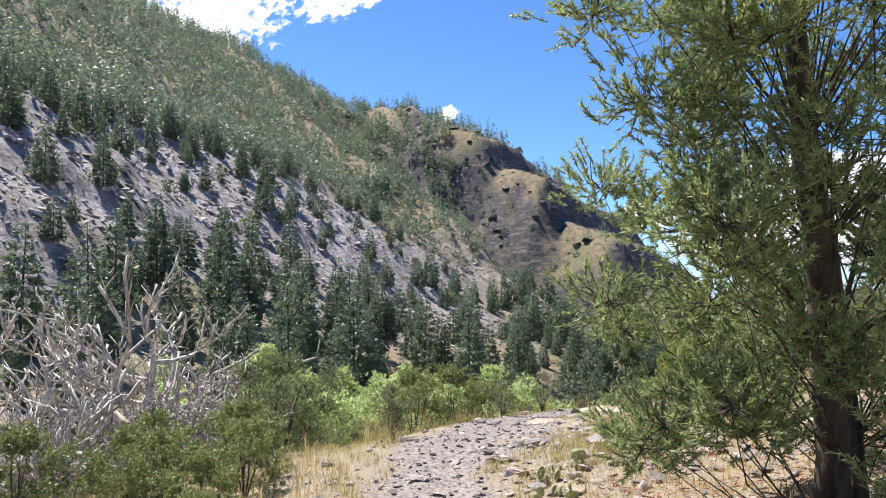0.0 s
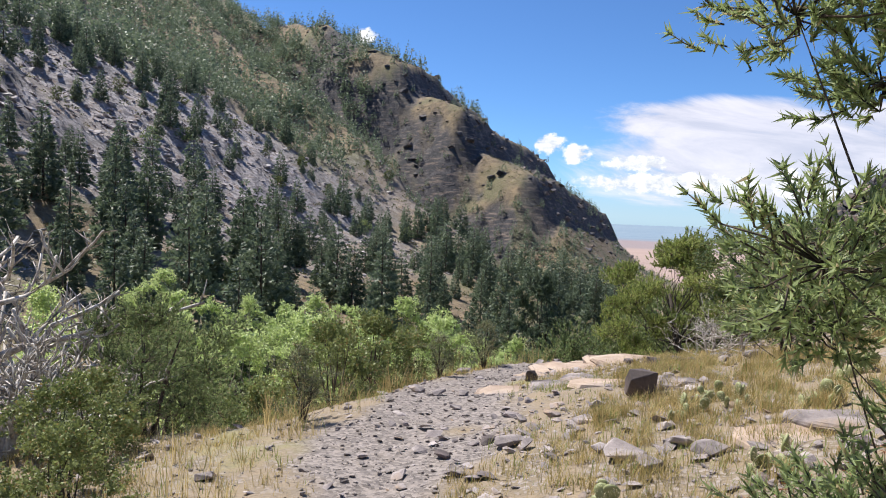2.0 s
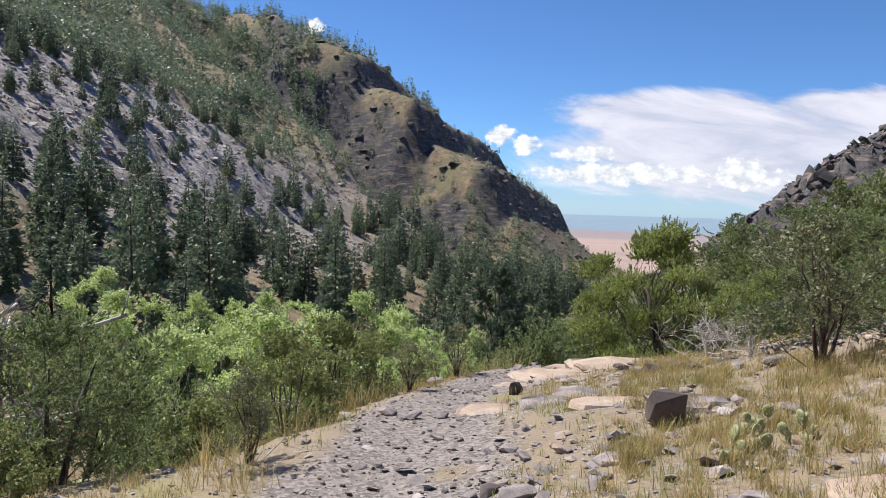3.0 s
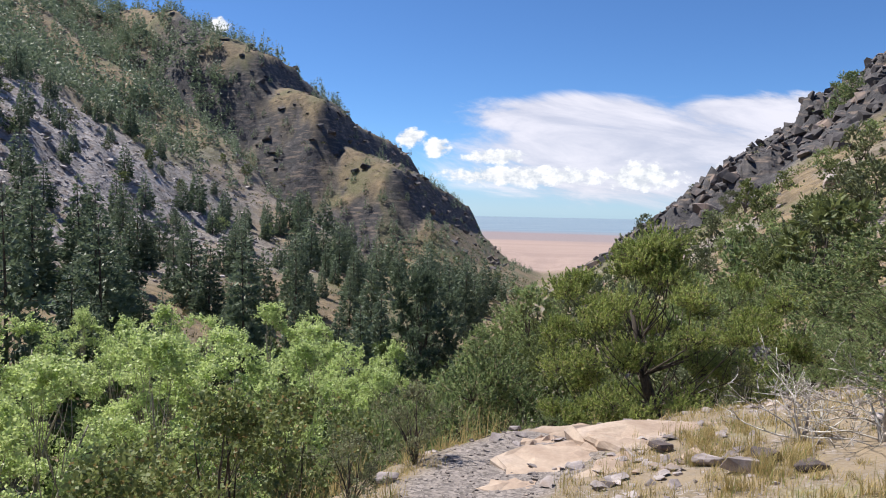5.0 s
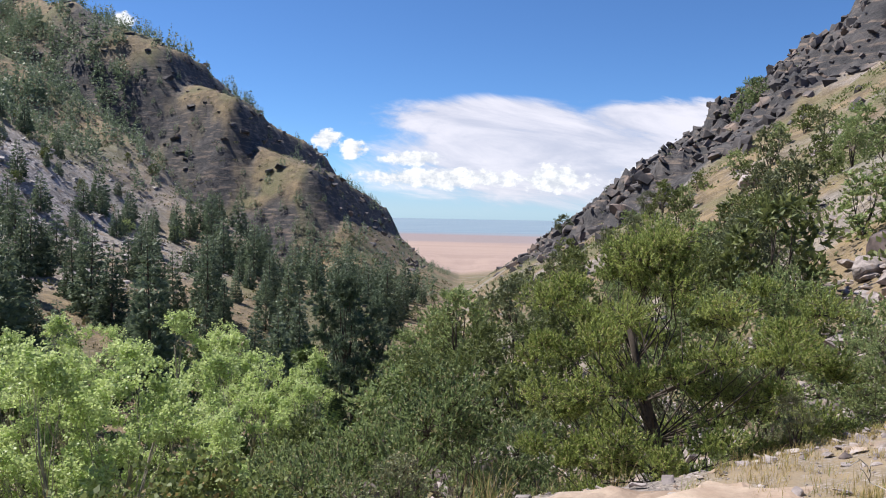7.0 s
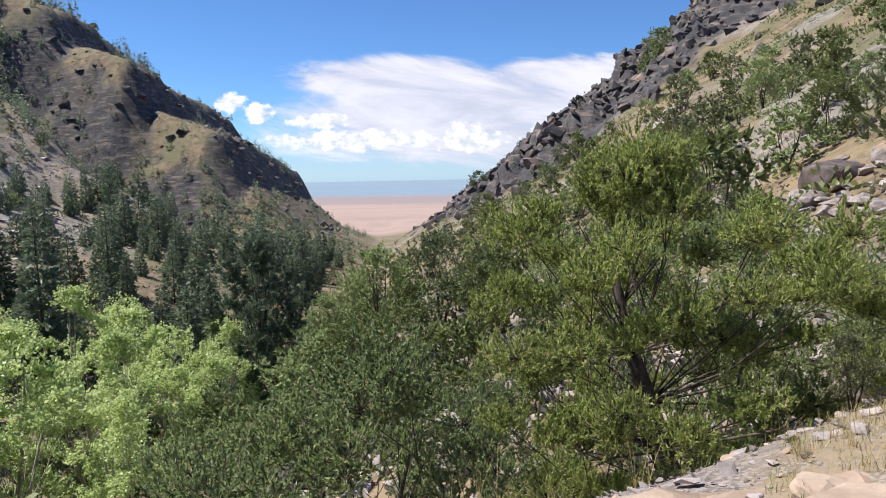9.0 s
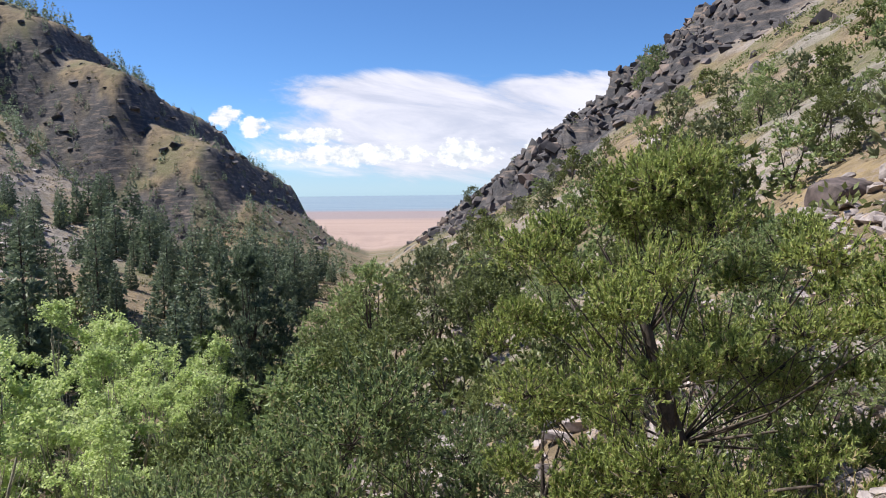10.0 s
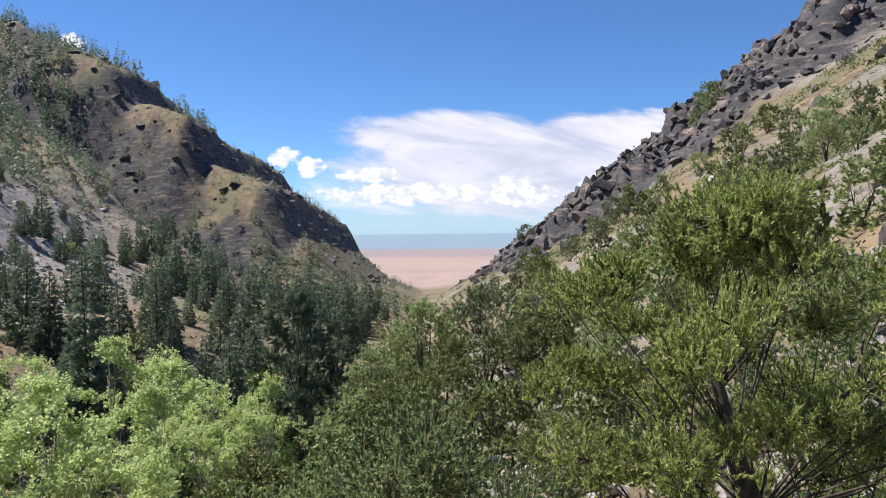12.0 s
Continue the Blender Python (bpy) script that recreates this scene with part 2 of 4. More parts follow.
PALE_BARK = bark_material("pale_bark", (0.24, 0.21, 0.16), (0.48, 0.44, 0.36))
DEAD_WOOD = bark_material("bleached_wood", (0.27, 0.235, 0.21), (0.72, 0.68, 0.64))


# ---- the lie of the land ----
TABLE = np.random.RandomState(7).rand(256, 256)


def value_noise(x, y):
    xi, yi = np.floor(x).astype(int), np.floor(y).astype(int)
    fx, fy = x - xi, y - yi
    fx, fy = fx * fx * (3 - 2 * fx), fy * fy * (3 - 2 * fy)
    at = lambda i, j: TABLE[i & 255, j & 255]
    return (at(xi, yi) * (1 - fx) + at(xi + 1, yi) * fx) * (1 - fy) + (at(xi, yi + 1) * (1 - fx) + at(xi + 1, yi + 1) * fx) * fy


def fbm(x, y, size, octaves=5, gain=0.5):
    """Rolling noise about zero, from -0.5 to 0.5, with waves of that size in metres."""
    total, amp, norm, f = 0.0, 1.0, 0.0, 1.0 / size
    for k in range(octaves):
        total = total + amp * (value_noise(x * f + 17.3 * k, y * f + 5.1 * k) - 0.5)
        norm, amp, f = norm + amp, amp * gain, f * 2.03
    return total / norm


def smooth(v, lo, hi):
    t = np.clip((v - lo) / (hi - lo), 0, 1)
    return t * t * (3 - 2 * t)


def stream(y):
    return (np.interp(y, (-80, 0, 20, 45, 100, 160, 250, 380, 520), (-15, -14, -13, -12, -12, -12, -13, -16, -20)),
            np.interp(y, (-80, 0, 20, 45, 100, 160, 250, 380, 480, 620), (-5, -10.5, -12, -14, -18, -21.5, -26, -33, -40, -46)))


def trail(y):
    return (np.interp(y, (-20, -0.5, 2.5, 5.7, 8, 10, 12, 13.5, 15, 17, 20), (9, 1.5, -0.2, -1.55, -2.05, -2.2, -1.9, -1.2, 0.3, 2.4, 5)),
            np.interp(y, (-30, 0, 3, 6, 8, 10, 13.4, 15, 17, 22), (1.5, 0.28, 0.14, 0.0, -0.12, -0.34, -0.66, -0.8, -1.0, -1.4)))


def land(x, y):
    """Height and surface masks of the land at arrays x, y."""
    x, y = np.asarray(x, float), np.asarray(y, float)
    xs, zs = stream(y)
    d = xs - x
    # western side: a scree slope below a spur, a gully, and the stepped mountain behind
    near_w = np.interp(d, (0, 15, 48, 66, 94, 123, 168, 205, 260, 330, 420, 700), (0, 2, 11, 18, 37, 54, 77, 102, 140, 188, 218, 262))
    near_w = near_w + smooth(d, 42, 66) * 9 * (1 - smooth(y, 45, 105))
    far_w = np.interp(d, (0, 20, 51, 91, 136, 190, 240, 275, 320, 400, 700), (0, 9, 40, 73, 107, 131, 144, 159, 186, 215, 250))
    wob = fbm(x, y, 60, 4) * 50
    q = y - (190 + 0.65 * (d - 48)) + wob * 0.5
    # three cliff bands with grassy ledges between them
    roll = fbm(x, y, 90, 3) * 9 + fbm(x, y, 22, 3) * 3
    steps = far_w + roll
    terr = np.interp(steps, (0, 26, 36, 58, 66, 88, 95, 114, 121, 160, 260), (0, 25, 46, 55, 76, 84, 102, 110, 124, 160, 260)) - roll
    far_w2 = far_w + (terr - far_w) * 0.8 - 3.0 * smooth(d, 30, 60)
    ragged = steps + fbm(x, y, 12, 4) * 5
    scarp = sum(smooth(ragged, a - 2, a) * (1 - smooth(ragged, b, b + 2)) for a, b in ((26, 36), (58, 66), (88, 95), (114, 121)))
    w_far = smooth(q, 25, 70)
    west = near_w * (1 - w_far) + far_w2 * w_far + smooth(d, 30, 60) * (8 * np.exp(-((q + 4) / 12) ** 2) - 10 * np.exp(-((q - 26) / 15) ** 2))
    west = west * (1 - smooth(y, 450, 580) * (1 - 0.12))
    west = west + w_far * scarp * (np.abs(fbm(x, y, 15, 4, 0.6)) * 10 - 2) * smooth(d, 20, 40)
    west = west + smooth(d, 20, 90) * (fbm(x, y, 34, 6, 0.58) * 9 + fbm(x, y, 7, 3) * 2.2)
    # eastern side: one long slope that ends in a crag
    s = np.interp(y, (-50, 40, 100, 128, 147, 185, 215, 250), (0.56, 0.56, 0.62, 0.63, 0.75, 0.77, 0.72, 0.6))
    dip = fbm(x, y, 45, 4) * 16
    s2 = np.interp(y + dip, (-50, 40, 100, 130, 143, 185, 215, 250), (0.56, 0.55, 0.6, 0.63, 0.75, 0.77, 0.72, 0.6))
    dx = -d
    east = np.maximum(dx, 0) * np.where(dx > 20, s2, s)
    east = np.where(east > 90, 90 + (east - 90) * 0.3, east)
    east = east * (1 - smooth(y, 205, 330) * (1 - 0.15))
    crag = smooth(y + dip, 126, 146) * (1 - smooth(y, 205, 240)) * smooth(dx, 12, 34)
    rug = fbm(x, y, 13, 5, 0.6)
    east = east + smooth(dx, 3, 25) * (fbm(x, y, 26, 5) * (2.0 + 3.0 * smooth(y, 40, 90))) + crag * (np.abs(rug) * 24 - 5.5 + np.abs(fbm(x, y, 6, 3, 0.6)) * 9) + smooth(dx, 10, 30) * fbm(x, y, 5, 3) * 1.4
    far = np.where(d > 0, west, east) * (1 - smooth(y, 560, 900)) * (1 - smooth(np.hypot(x, y), 900, 1500)) + zs
    # the bench that the trail runs on
    xt, zt = trail(y)
    tx = x - xt
    right = np.interp(tx, (0, 0.5, 2.5, 6, 60), (0, 0.06, 0.52, 1.9, 29))
    steep = np.interp(-tx, (0, 0.55, 1.2, 2.0, 4, 20), (0, 0.0, 0.22, 0.75, 2.6, 12.5))
    gentle = np.interp(-tx, (0, 0.55, 1.2, 2.0, 4, 6, 10, 20), (0, 0.0, 0.06, 0.2, 0.6, 1.4, 4.5, 12.5))
    verge = smooth(y, 6.3, 9.0)
    left = gentle * (1 - verge) + steep * verge
    bench = zt + np.where(tx > 0, right, -left) + fbm(x, y, 1.6, 4) * 0.14 * smooth(np.abs(tx), 0.3, 1.0) + fbm(x, y, 0.5, 3) * 0.035
    drop = smooth(y + fbm(x, y, 4, 3) * 1.2 - np.clip(x, -3, 3) * 0.6, 14.1, 18.4)
    edge = np.maximum(drop, smooth(y, -25, -60))
    z = bench * (1 - edge) + far * edge
    z = np.where((d > -3) & (edge < 1), np.minimum(z, np.maximum(bench, far)) * 1.0, z)
    z = np.where(d > 0, np.maximum(far, z), np.maximum(z, zs))
    masks = {
        "near": (1 - smooth(np.hypot(x + 1, y - 7) + fbm(x, y, 3, 3) * 3, 8, 12)),
        "path": (1 - smooth(np.abs(tx) + fbm(x, y, 1.1, 4) * 0.9, 0.42, 0.72)) * (1 - smooth(y, 13.6, 15.2)),
        "scree": np.where(d > 0, smooth(d, 34, 52) * (1 - smooth(d, 130, 200)) * (1 - w_far) * (1 - smooth(y, 150, 235)) * np.clip(0.75 + fbm(x, y, 30, 4) * 2.4, 0, 1),
                          0.5 * smooth(fbm(x, y, 12, 4), 0.02, 0.12)),
        "crag": crag, "scarp": np.where(d > 0, np.maximum(w_far * scarp, smooth(d, 50, 80) * np.exp(-((q - 4) / 7) ** 2) * smooth(fbm(x, y, 20, 4), -0.12, 0.05)), 0), "far_west": w_far * (d > 0), "d": d,
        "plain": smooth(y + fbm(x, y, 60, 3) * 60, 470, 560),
    }
    return z, masks


def ground_z(x, y):
    return float(land(np.array([x]), np.array([y]))[0][0])


def make_ground():
    """One sheet to the horizon, fine near the trail and coarse far away."""
    cx, cy = -1.5, 7.0
    az = np.unique(np.concatenate([np.linspace(-75, 48, 540), np.linspace(48, 285, 70)]))[:-1]
    az = np.radians(az)
    rings = np.concatenate([0.25 * 1.055 ** np.arange(65), 8 * 1.0135 ** np.arange(1, 300), 455 * 1.062 ** np.arange(1, 40)])
    R, A = np.meshgrid(rings, az, indexing="ij")
    x, y = cx + R * np.sin(A), cy + R * np.cos(A)
    z, m = land(x, y)
    nr, na = R.shape
    verts = np.stack([x, y, z], -1).reshape(-1, 3)
    c = land(np.array([cx]), np.array([cy]))[0][0]
    verts = np.vstack([verts, [[cx, cy, c]]])
    i, j = np.meshgrid(np.arange(nr - 1), np.arange(na), indexing="ij")
    j2 = (j + 1) % na
    quads = np.stack([i * na + j, (i + 1) * na + j, (i + 1) * na + j2, i * na + j2], -1).reshape(-1, 4)[:, ::-1]
    me = bpy.data.meshes.new("ground")
    hub = len(verts) - 1
    tris = [(hub, (k + 1) % na, k) for k in range(na)]
    me.from_pydata(verts.tolist(), [], quads.tolist() + tris)
    # steep faces show bare rock
    dz_r = np.gradient(z, axis=0) / np.gradient(R, axis=0)
    dz_a = np.gradient(z, axis=1) / (np.gradient(A, axis=1) * R)
    slope = np.hypot(dz_r, dz_a)
    rock = np.maximum(smooth(slope + fbm(x, y, 8, 3) * 0.6 - 0.5 * m["far_west"], 0.95, 1.3), m["scarp"])
    rock = np.maximum(rock, smooth(m["crag"] + fbm(x, y, 9, 4) * 0.5, 0.15, 0.4))
    rock = np.where((R < 12) & (x > -5), 0, rock)
    for name, values in (("near", m["near"]), ("path", m["path"]), ("scree", m["scree"]), ("rock", rock), ("plain", m["plain"])):
        at = me.attributes.new(name, "FLOAT", "POINT")
        at.data.foreach_set("value", np.append(np.clip(values, 0, 1).ravel(), 0.0).astype(np.float32))
    me.materials.append(GROUND)
    me.polygons.foreach_set("use_smooth", np.ones(len(me.polygons), bool))
    ob = new("ground", me)
    tagged(ob, "stony mountain canyon ground with a gravel footpath", "ground", kind="structure")


make_ground()


# ---- builders ----
class Shape:
    """Vertices and faces of one part."""

    def __init__(self):
        self.v, self.f = [], []

    def tube(self, points, radii, sides=6):
        base = len(self.v)
        n = len(points)
        for k, (p, r) in enumerate(zip(points, radii)):
            t = (points[min(k + 1, n - 1)] - points[max(k - 1, 0)]).normalized()
            a = t.orthogonal().normalized()
            b = t.cross(a)
            for s in range(sides):
                w = 2 * math.pi * s / sides
                self.v.append(p + (a * math.cos(w) + b * math.sin(w)) * r)
        for k in range(n - 1):
            for s in range(sides):
                i, j = base + k * sides + s, base + k * sides + (s + 1) % sides
                self.f.append((i, j, j + sides, i + sides))
        self.f.append(tuple(base + (n - 1) * sides + s for s in range(sides)))
        self.f.append(tuple(base + s for s in reversed(range(sides))))

    def blade(self, p, way, width):
        """A needle: one thin triangle."""
        i = len(self.v)
        side = way.cross(Vector((random.uniform(-1, 1), random.uniform(-1, 1), random.uniform(-1, 1)))).normalized() * (width / 2)
        self.v += [p - side, p + side, p + way]
        self.f.append((i, i + 1, i + 2))

    def leaf(self, p, way, width):
        """A folded leaf of two triangles."""
        i = len(self.v)
        side = way.cross(Vector((random.uniform(-1, 1), random.uniform(-1, 1), random.uniform(-1, 1)))).normalized() * (width / 2)
        mid = p + way * 0.45
        self.v += [p, mid - side, p + way, mid + side]
        self.f += [(i, i + 1, i + 2), (i, i + 2, i + 3)]

    def mesh(self, name, mat, flat=False):
        me = bpy.data.meshes.new(name)
        me.from_pydata([tuple(v) for v in self.v], [], self.f)
        me.materials.append(mat)
        if not flat:
            me.polygons.foreach_set("use_smooth", np.ones(len(me.polygons), bool))
        return me


def island_mesh(name, corners, mat):
    """One mesh of many separate small faces; corners is an array of faces x corners x 3."""
    n, k = corners.shape[:2]
    me = bpy.data.meshes.new(name)
    me.vertices.add(n * k)
    me.vertices.foreach_set("co", corners.astype(np.float32).ravel())
    me.loops.add(n * k)
    me.loops.foreach_set("vertex_index", np.arange(n * k, dtype=np.int32))
    me.polygons.add(n)
    me.polygons.foreach_set("loop_start", np.arange(0, n * k, k, dtype=np.int32))
    me.update(calc_edges=True)
    me.materials.append(mat)
    return me


def unit(v):
    return v / np.maximum(np.linalg.norm(v, axis=-1, keepdims=True), 1e-6)


def needles_at(p, way, width, r):
    """Thin triangles from the points p along the vectors way."""
    side = unit(np.cross(way, r.normal(size=way.shape))) * width / 2
    return np.stack([p - side, p + side, p + way], 1)


def leaves_at(p, way, width, r):
    """Pointed oval leaves from the points p along the vectors way."""
    side = unit(np.cross(way, r.normal(size=way.shape))) * np.asarray(width).reshape(-1, 1) / 2
    return np.stack([p, p + way * 0.45 - side, p + way, p + way * 0.45 + side], 1)


def part(name, me, parent, label=""):
    ob = new(name, me)
    ob.parent = parent
    if label:
        ob["label"] = label
    return ob


def rand_dir(flatten=1.0):
    while True:
        v = Vector((random.uniform(-1, 1), random.uniform(-1, 1), random.uniform(-1, 1)))
        if 0.05 < v.length < 1:
            v.z *= flatten
            return v.normalized()


def bend(p, way, length, segs, wander, lift=0.0):
    pts, d = [p.copy()], way.normalized()
    for _ in range(segs):
        d = (d + rand_dir() * wander + Vector((0, 0, lift))).normalized()
        pts.append(pts[-1] + d * (length / segs))
    return pts


def woody_plant(name, height, radius, limbs, subs, twigs, tufts, foliage, leaf_mat, bark_mat, seed, leaf=(0.05, 0.005), needles=12,
                stems=1, low=0.12, trunk_r=0.06, lean=(0.0, 0.0), lift=0.12, crown_top=0.85, bare=0.35, spread=1.0, twig_wood=0.004, wander=0.22, sub_wood=True, upward=1.0):
    """A tree or shrub: a crooked trunk, limbs out to an uneven crown, twigs, and needles or leaves on them."""
    random.seed(seed)
    wood, green, fine = Shape(), Shape(), Shape()
    stem_paths = []
    for s in range(stems):
        turn = 2 * math.pi * s / stems + random.uniform(-0.4, 0.4)
        out = 0.0 if stems == 1 else 0.28
        way = Vector((math.cos(turn) * out + lean[0], math.sin(turn) * out + lean[1], 1))
        pts = bend(Vector((0, 0, -0.05 * height)), way, height * random.uniform(0.8, 0.95), 7, 0.16, 0.04)
        r = trunk_r / math.sqrt(stems)
        wood.tube(pts, [r * (1.25 if k == 0 else 1 - 0.85 * k / 7) for k in range(8)], 8 if sub_wood else 5)
        stem_paths.append((pts, r))
    for n in range(limbs):
        pts, r0 = stem_paths[n % stems]
        f = low + (0.97 - low) * ((n + random.random()) / limbs) ** 0.85
        k = min(int(f * 7), 6)
        root = pts[k].lerp(pts[k + 1], f * 7 - k)
        turn = n * 2.4 + random.uniform(-0.6, 0.6)
        env = math.sin(math.pi * min(0.98, max(0.0, (f * crown_top + 0.22)) ** 0.8)) ** 0.7
        reach = radius * env * random.uniform(0.72, 1.12) * spread
        way = Vector((math.cos(turn), math.sin(turn), random.uniform(0.0, 0.35) * upward + 0.5 * f * f * upward + (1 - upward) * random.uniform(-0.35, 0.25)))
        limb = bend(root, way, max(reach, 0.1 * height), 5, wander, lift)
        rl = r0 * 0.5 * (1 - 0.6 * f)
        wood.tube(limb, [rl * (1 - 0.8 * k / 5) + 0.003 * height * 0.3 for k in range(6)], 5 if sub_wood else 3)
        for m in range(subs):
            g = bare + (1 - bare) * (m + random.random()) / subs
            j = min(int(g * 5), 4)
            r2 = limb[j].lerp(limb[j + 1], g * 5 - j)
            axis = (limb[j + 1] - limb[j]).normalized()
            w2 = (axis * 0.6 + rand_dir() * 1.0 + Vector((0, 0, 0.3 * upward))).normalized()
            sub = bend(r2, w2, max(reach, 0.3 * radius) * random.uniform(0.24, 0.46), 3, 0.3, lift)
            if sub_wood:
                fine.tube(sub, [rl * 0.35 + 0.0012 * height * (1 - k / 3) for k in range(4)], 4)
            for t in range(twigs):
                h = (t + random.random()) / twigs
                i = min(int(h * 3), 2)
                p = sub[i].lerp(sub[i + 1], h * 3 - i)
                w3 = ((sub[i + 1] - sub[i]).normalized() * 0.6 + rand_dir() * 0.8 + Vector((0, 0, 0.35))).normalized()
                ln = max(reach, 0.5 * radius) * random.uniform(0.10, 0.19)
                twig = bend(p, w3, ln, 2, 0.25, lift)
                if twig_wood:
                    fine.tube(twig, [twig_wood, twig_wood * 0.7, twig_wood * 0.35], 3)
                for q in range(tufts):
                    u = (q + random.random()) / tufts
                    at = twig[0].lerp(twig[1], u * 2) if u < 0.5 else twig[1].lerp(twig[2], u * 2 - 1)
                    ax = (twig[2] - twig[0]).normalized()
                    if foliage == "needle":
                        for _ in range(needles):
                            green.blade(at, (ax * random.uniform(0.3, 1.1) + rand_dir()).normalized() * leaf[0] * random.uniform(0.7, 1.15), leaf[1])
                    else:
                        for _ in range(needles):
                            at2 = at + rand_dir() * leaf[0] * 0.7
                            green.leaf(at2, (rand_dir() + Vector((0, 0, 0.1))).normalized() * leaf[0] * random.uniform(0.6, 1.15), leaf[1] * random.uniform(0.8, 1.2))
    base = new(name)
    part("trunk", wood.mesh("trunk", bark_mat), base)
    part("dead_crown", fine.mesh("dead_crown", bark_mat), base)
    if green.f:
        part("crown", green.mesh("crown", leaf_mat, True), base)
    return base


def crowned(name, height, radius, lobes, twigs, tufts, foliage, leaf_mat, bark_mat, seed, leaf=(0.05, 0.005), needles=10, stems=1, low=0.15,
            trunk_r=0.06, lean=(0.0, 0.0), lobe=(0.28, 0.44), twig_wood=0.004, squat=0.75, top=0.92, fine=True, belly=(0.42, 0.62), ring=(0.35, 0.8), shoot=(0.25, 0.5), climb=0.18, crook=0.12, limb=1.0):
    """A tree or shrub with a crown of uneven leafy lobes, each at the end of a bent limb, and gaps between them."""
    random.seed(seed)
    wood, shoots = Shape(), []
    paths = []
    for s in range(stems):
        turn = 2 * math.pi * s / stems + random.uniform(-0.4, 0.4)
        out = 0.0 if stems == 1 else 0.22
        pts = bend(Vector((0, 0, -0.05 * height)), Vector((math.cos(turn) * out + lean[0], math.sin(turn) * out + lean[1], 1)), height * random.uniform(0.75, 0.9), 7, 0.14, 0.04)
        r = trunk_r / math.sqrt(stems)
        wood.tube(pts, [r * (1.25 if k == 0 else 1 - 0.85 * k / 7) for k in range(8)], 8 if fine else 5)
        paths.append((pts, r))
    for n in range(lobes):
        pts, r0 = paths[n % stems]
        f = low + (top - low) * ((n * 0.7549 + 0.13) % 1.0)
        turn = n * 2.399 + random.uniform(-0.3, 0.3)
        wide = math.sqrt(max(0.04, 1 - ((f - belly[0]) / belly[1]) ** 2))
        rd = radius * wide * (ring[0] + (ring[1] - ring[0]) * math.sqrt(random.random()) if f < 0.85 else random.uniform(0.0, 0.4))
        lr = radius * random.uniform(*lobe)
        mid = pts[min(int(f * 7), 7)]
        c = Vector((mid.x * 0.7 + math.cos(turn) * rd, mid.y * 0.7 + math.sin(turn) * rd, f * height))
        k = max(0, min(6, int((f - climb) * 7)))
        a = pts[k]
        knee = a.lerp(c, 0.5) + Vector((random.uniform(-1, 1), random.uniform(-1, 1), random.uniform(-0.9, 0.2))) * crook * radius
        rl = r0 * random.uniform(0.2, 0.34) * limb / math.sqrt(max(1.0, lobes / 18))
        wood.tube([a, a.lerp(knee, 0.55), knee, knee.lerp(c, 0.6), c], [rl, rl * 0.85, rl * 0.65, rl * 0.45, rl * 0.2], 5 if fine else 3)
        for t in range(twigs):
            v = rand_dir()
            v.z = v.z * squat + 0.12
            root = c + v * lr * random.uniform(0.15, 0.85)
            if fine and t % 5 == 0:
                wood.tube([c, c.lerp(root, 0.5) + rand_dir() * lr * 0.1, root], [twig_wood * 1.4, twig_wood * 1.1, twig_wood * 0.8], 3)
            twig = bend(root, v * 0.8 + Vector((0, 0, 0.4)) + rand_dir() * 0.4, lr * random.uniform(*shoot), 2, 0.2, 0.08)
            if fine:
                wood.tube(twig, [twig_wood, twig_wood * 0.7, twig_wood * 0.3], 3)
            shoots.append((*twig[0], *twig[1], *twig[2], *v))
    r = np.random.RandomState(seed)
    sh = np.repeat(np.array(shoots), tufts * needles, axis=0)
    u = r.rand(len(sh), 1)
    at = np.where(u < 0.5, sh[:, 0:3] + (sh[:, 3:6] - sh[:, 0:3]) * u * 2, sh[:, 3:6] + (sh[:, 6:9] - sh[:, 3:6]) * (u * 2 - 1))
    ax = unit(sh[:, 6:9] - sh[:, 0:3])
    any_way = unit(r.normal(size=at.shape))
    ln = leaf[0] * r.uniform(0.65, 1.15, (len(sh), 1))
    if foliage == "needle":
        green = needles_at(at, unit(ax * r.uniform(0.45, 1.2, (len(sh), 1)) + any_way * 0.85) * ln, leaf[1], r)
    else:
        green = leaves_at(at + any_way * leaf[0] * 0.8, unit(unit(r.normal(size=at.shape)) + sh[:, 9:12] * 0.4) * ln, leaf[1] * r.uniform(0.8, 1.2, len(sh)), r)
    base = new(name)
    part("trunk", wood.mesh("trunk", bark_mat), base)
    part("crown", island_mesh("crown", green, leaf_mat), base)
    return base


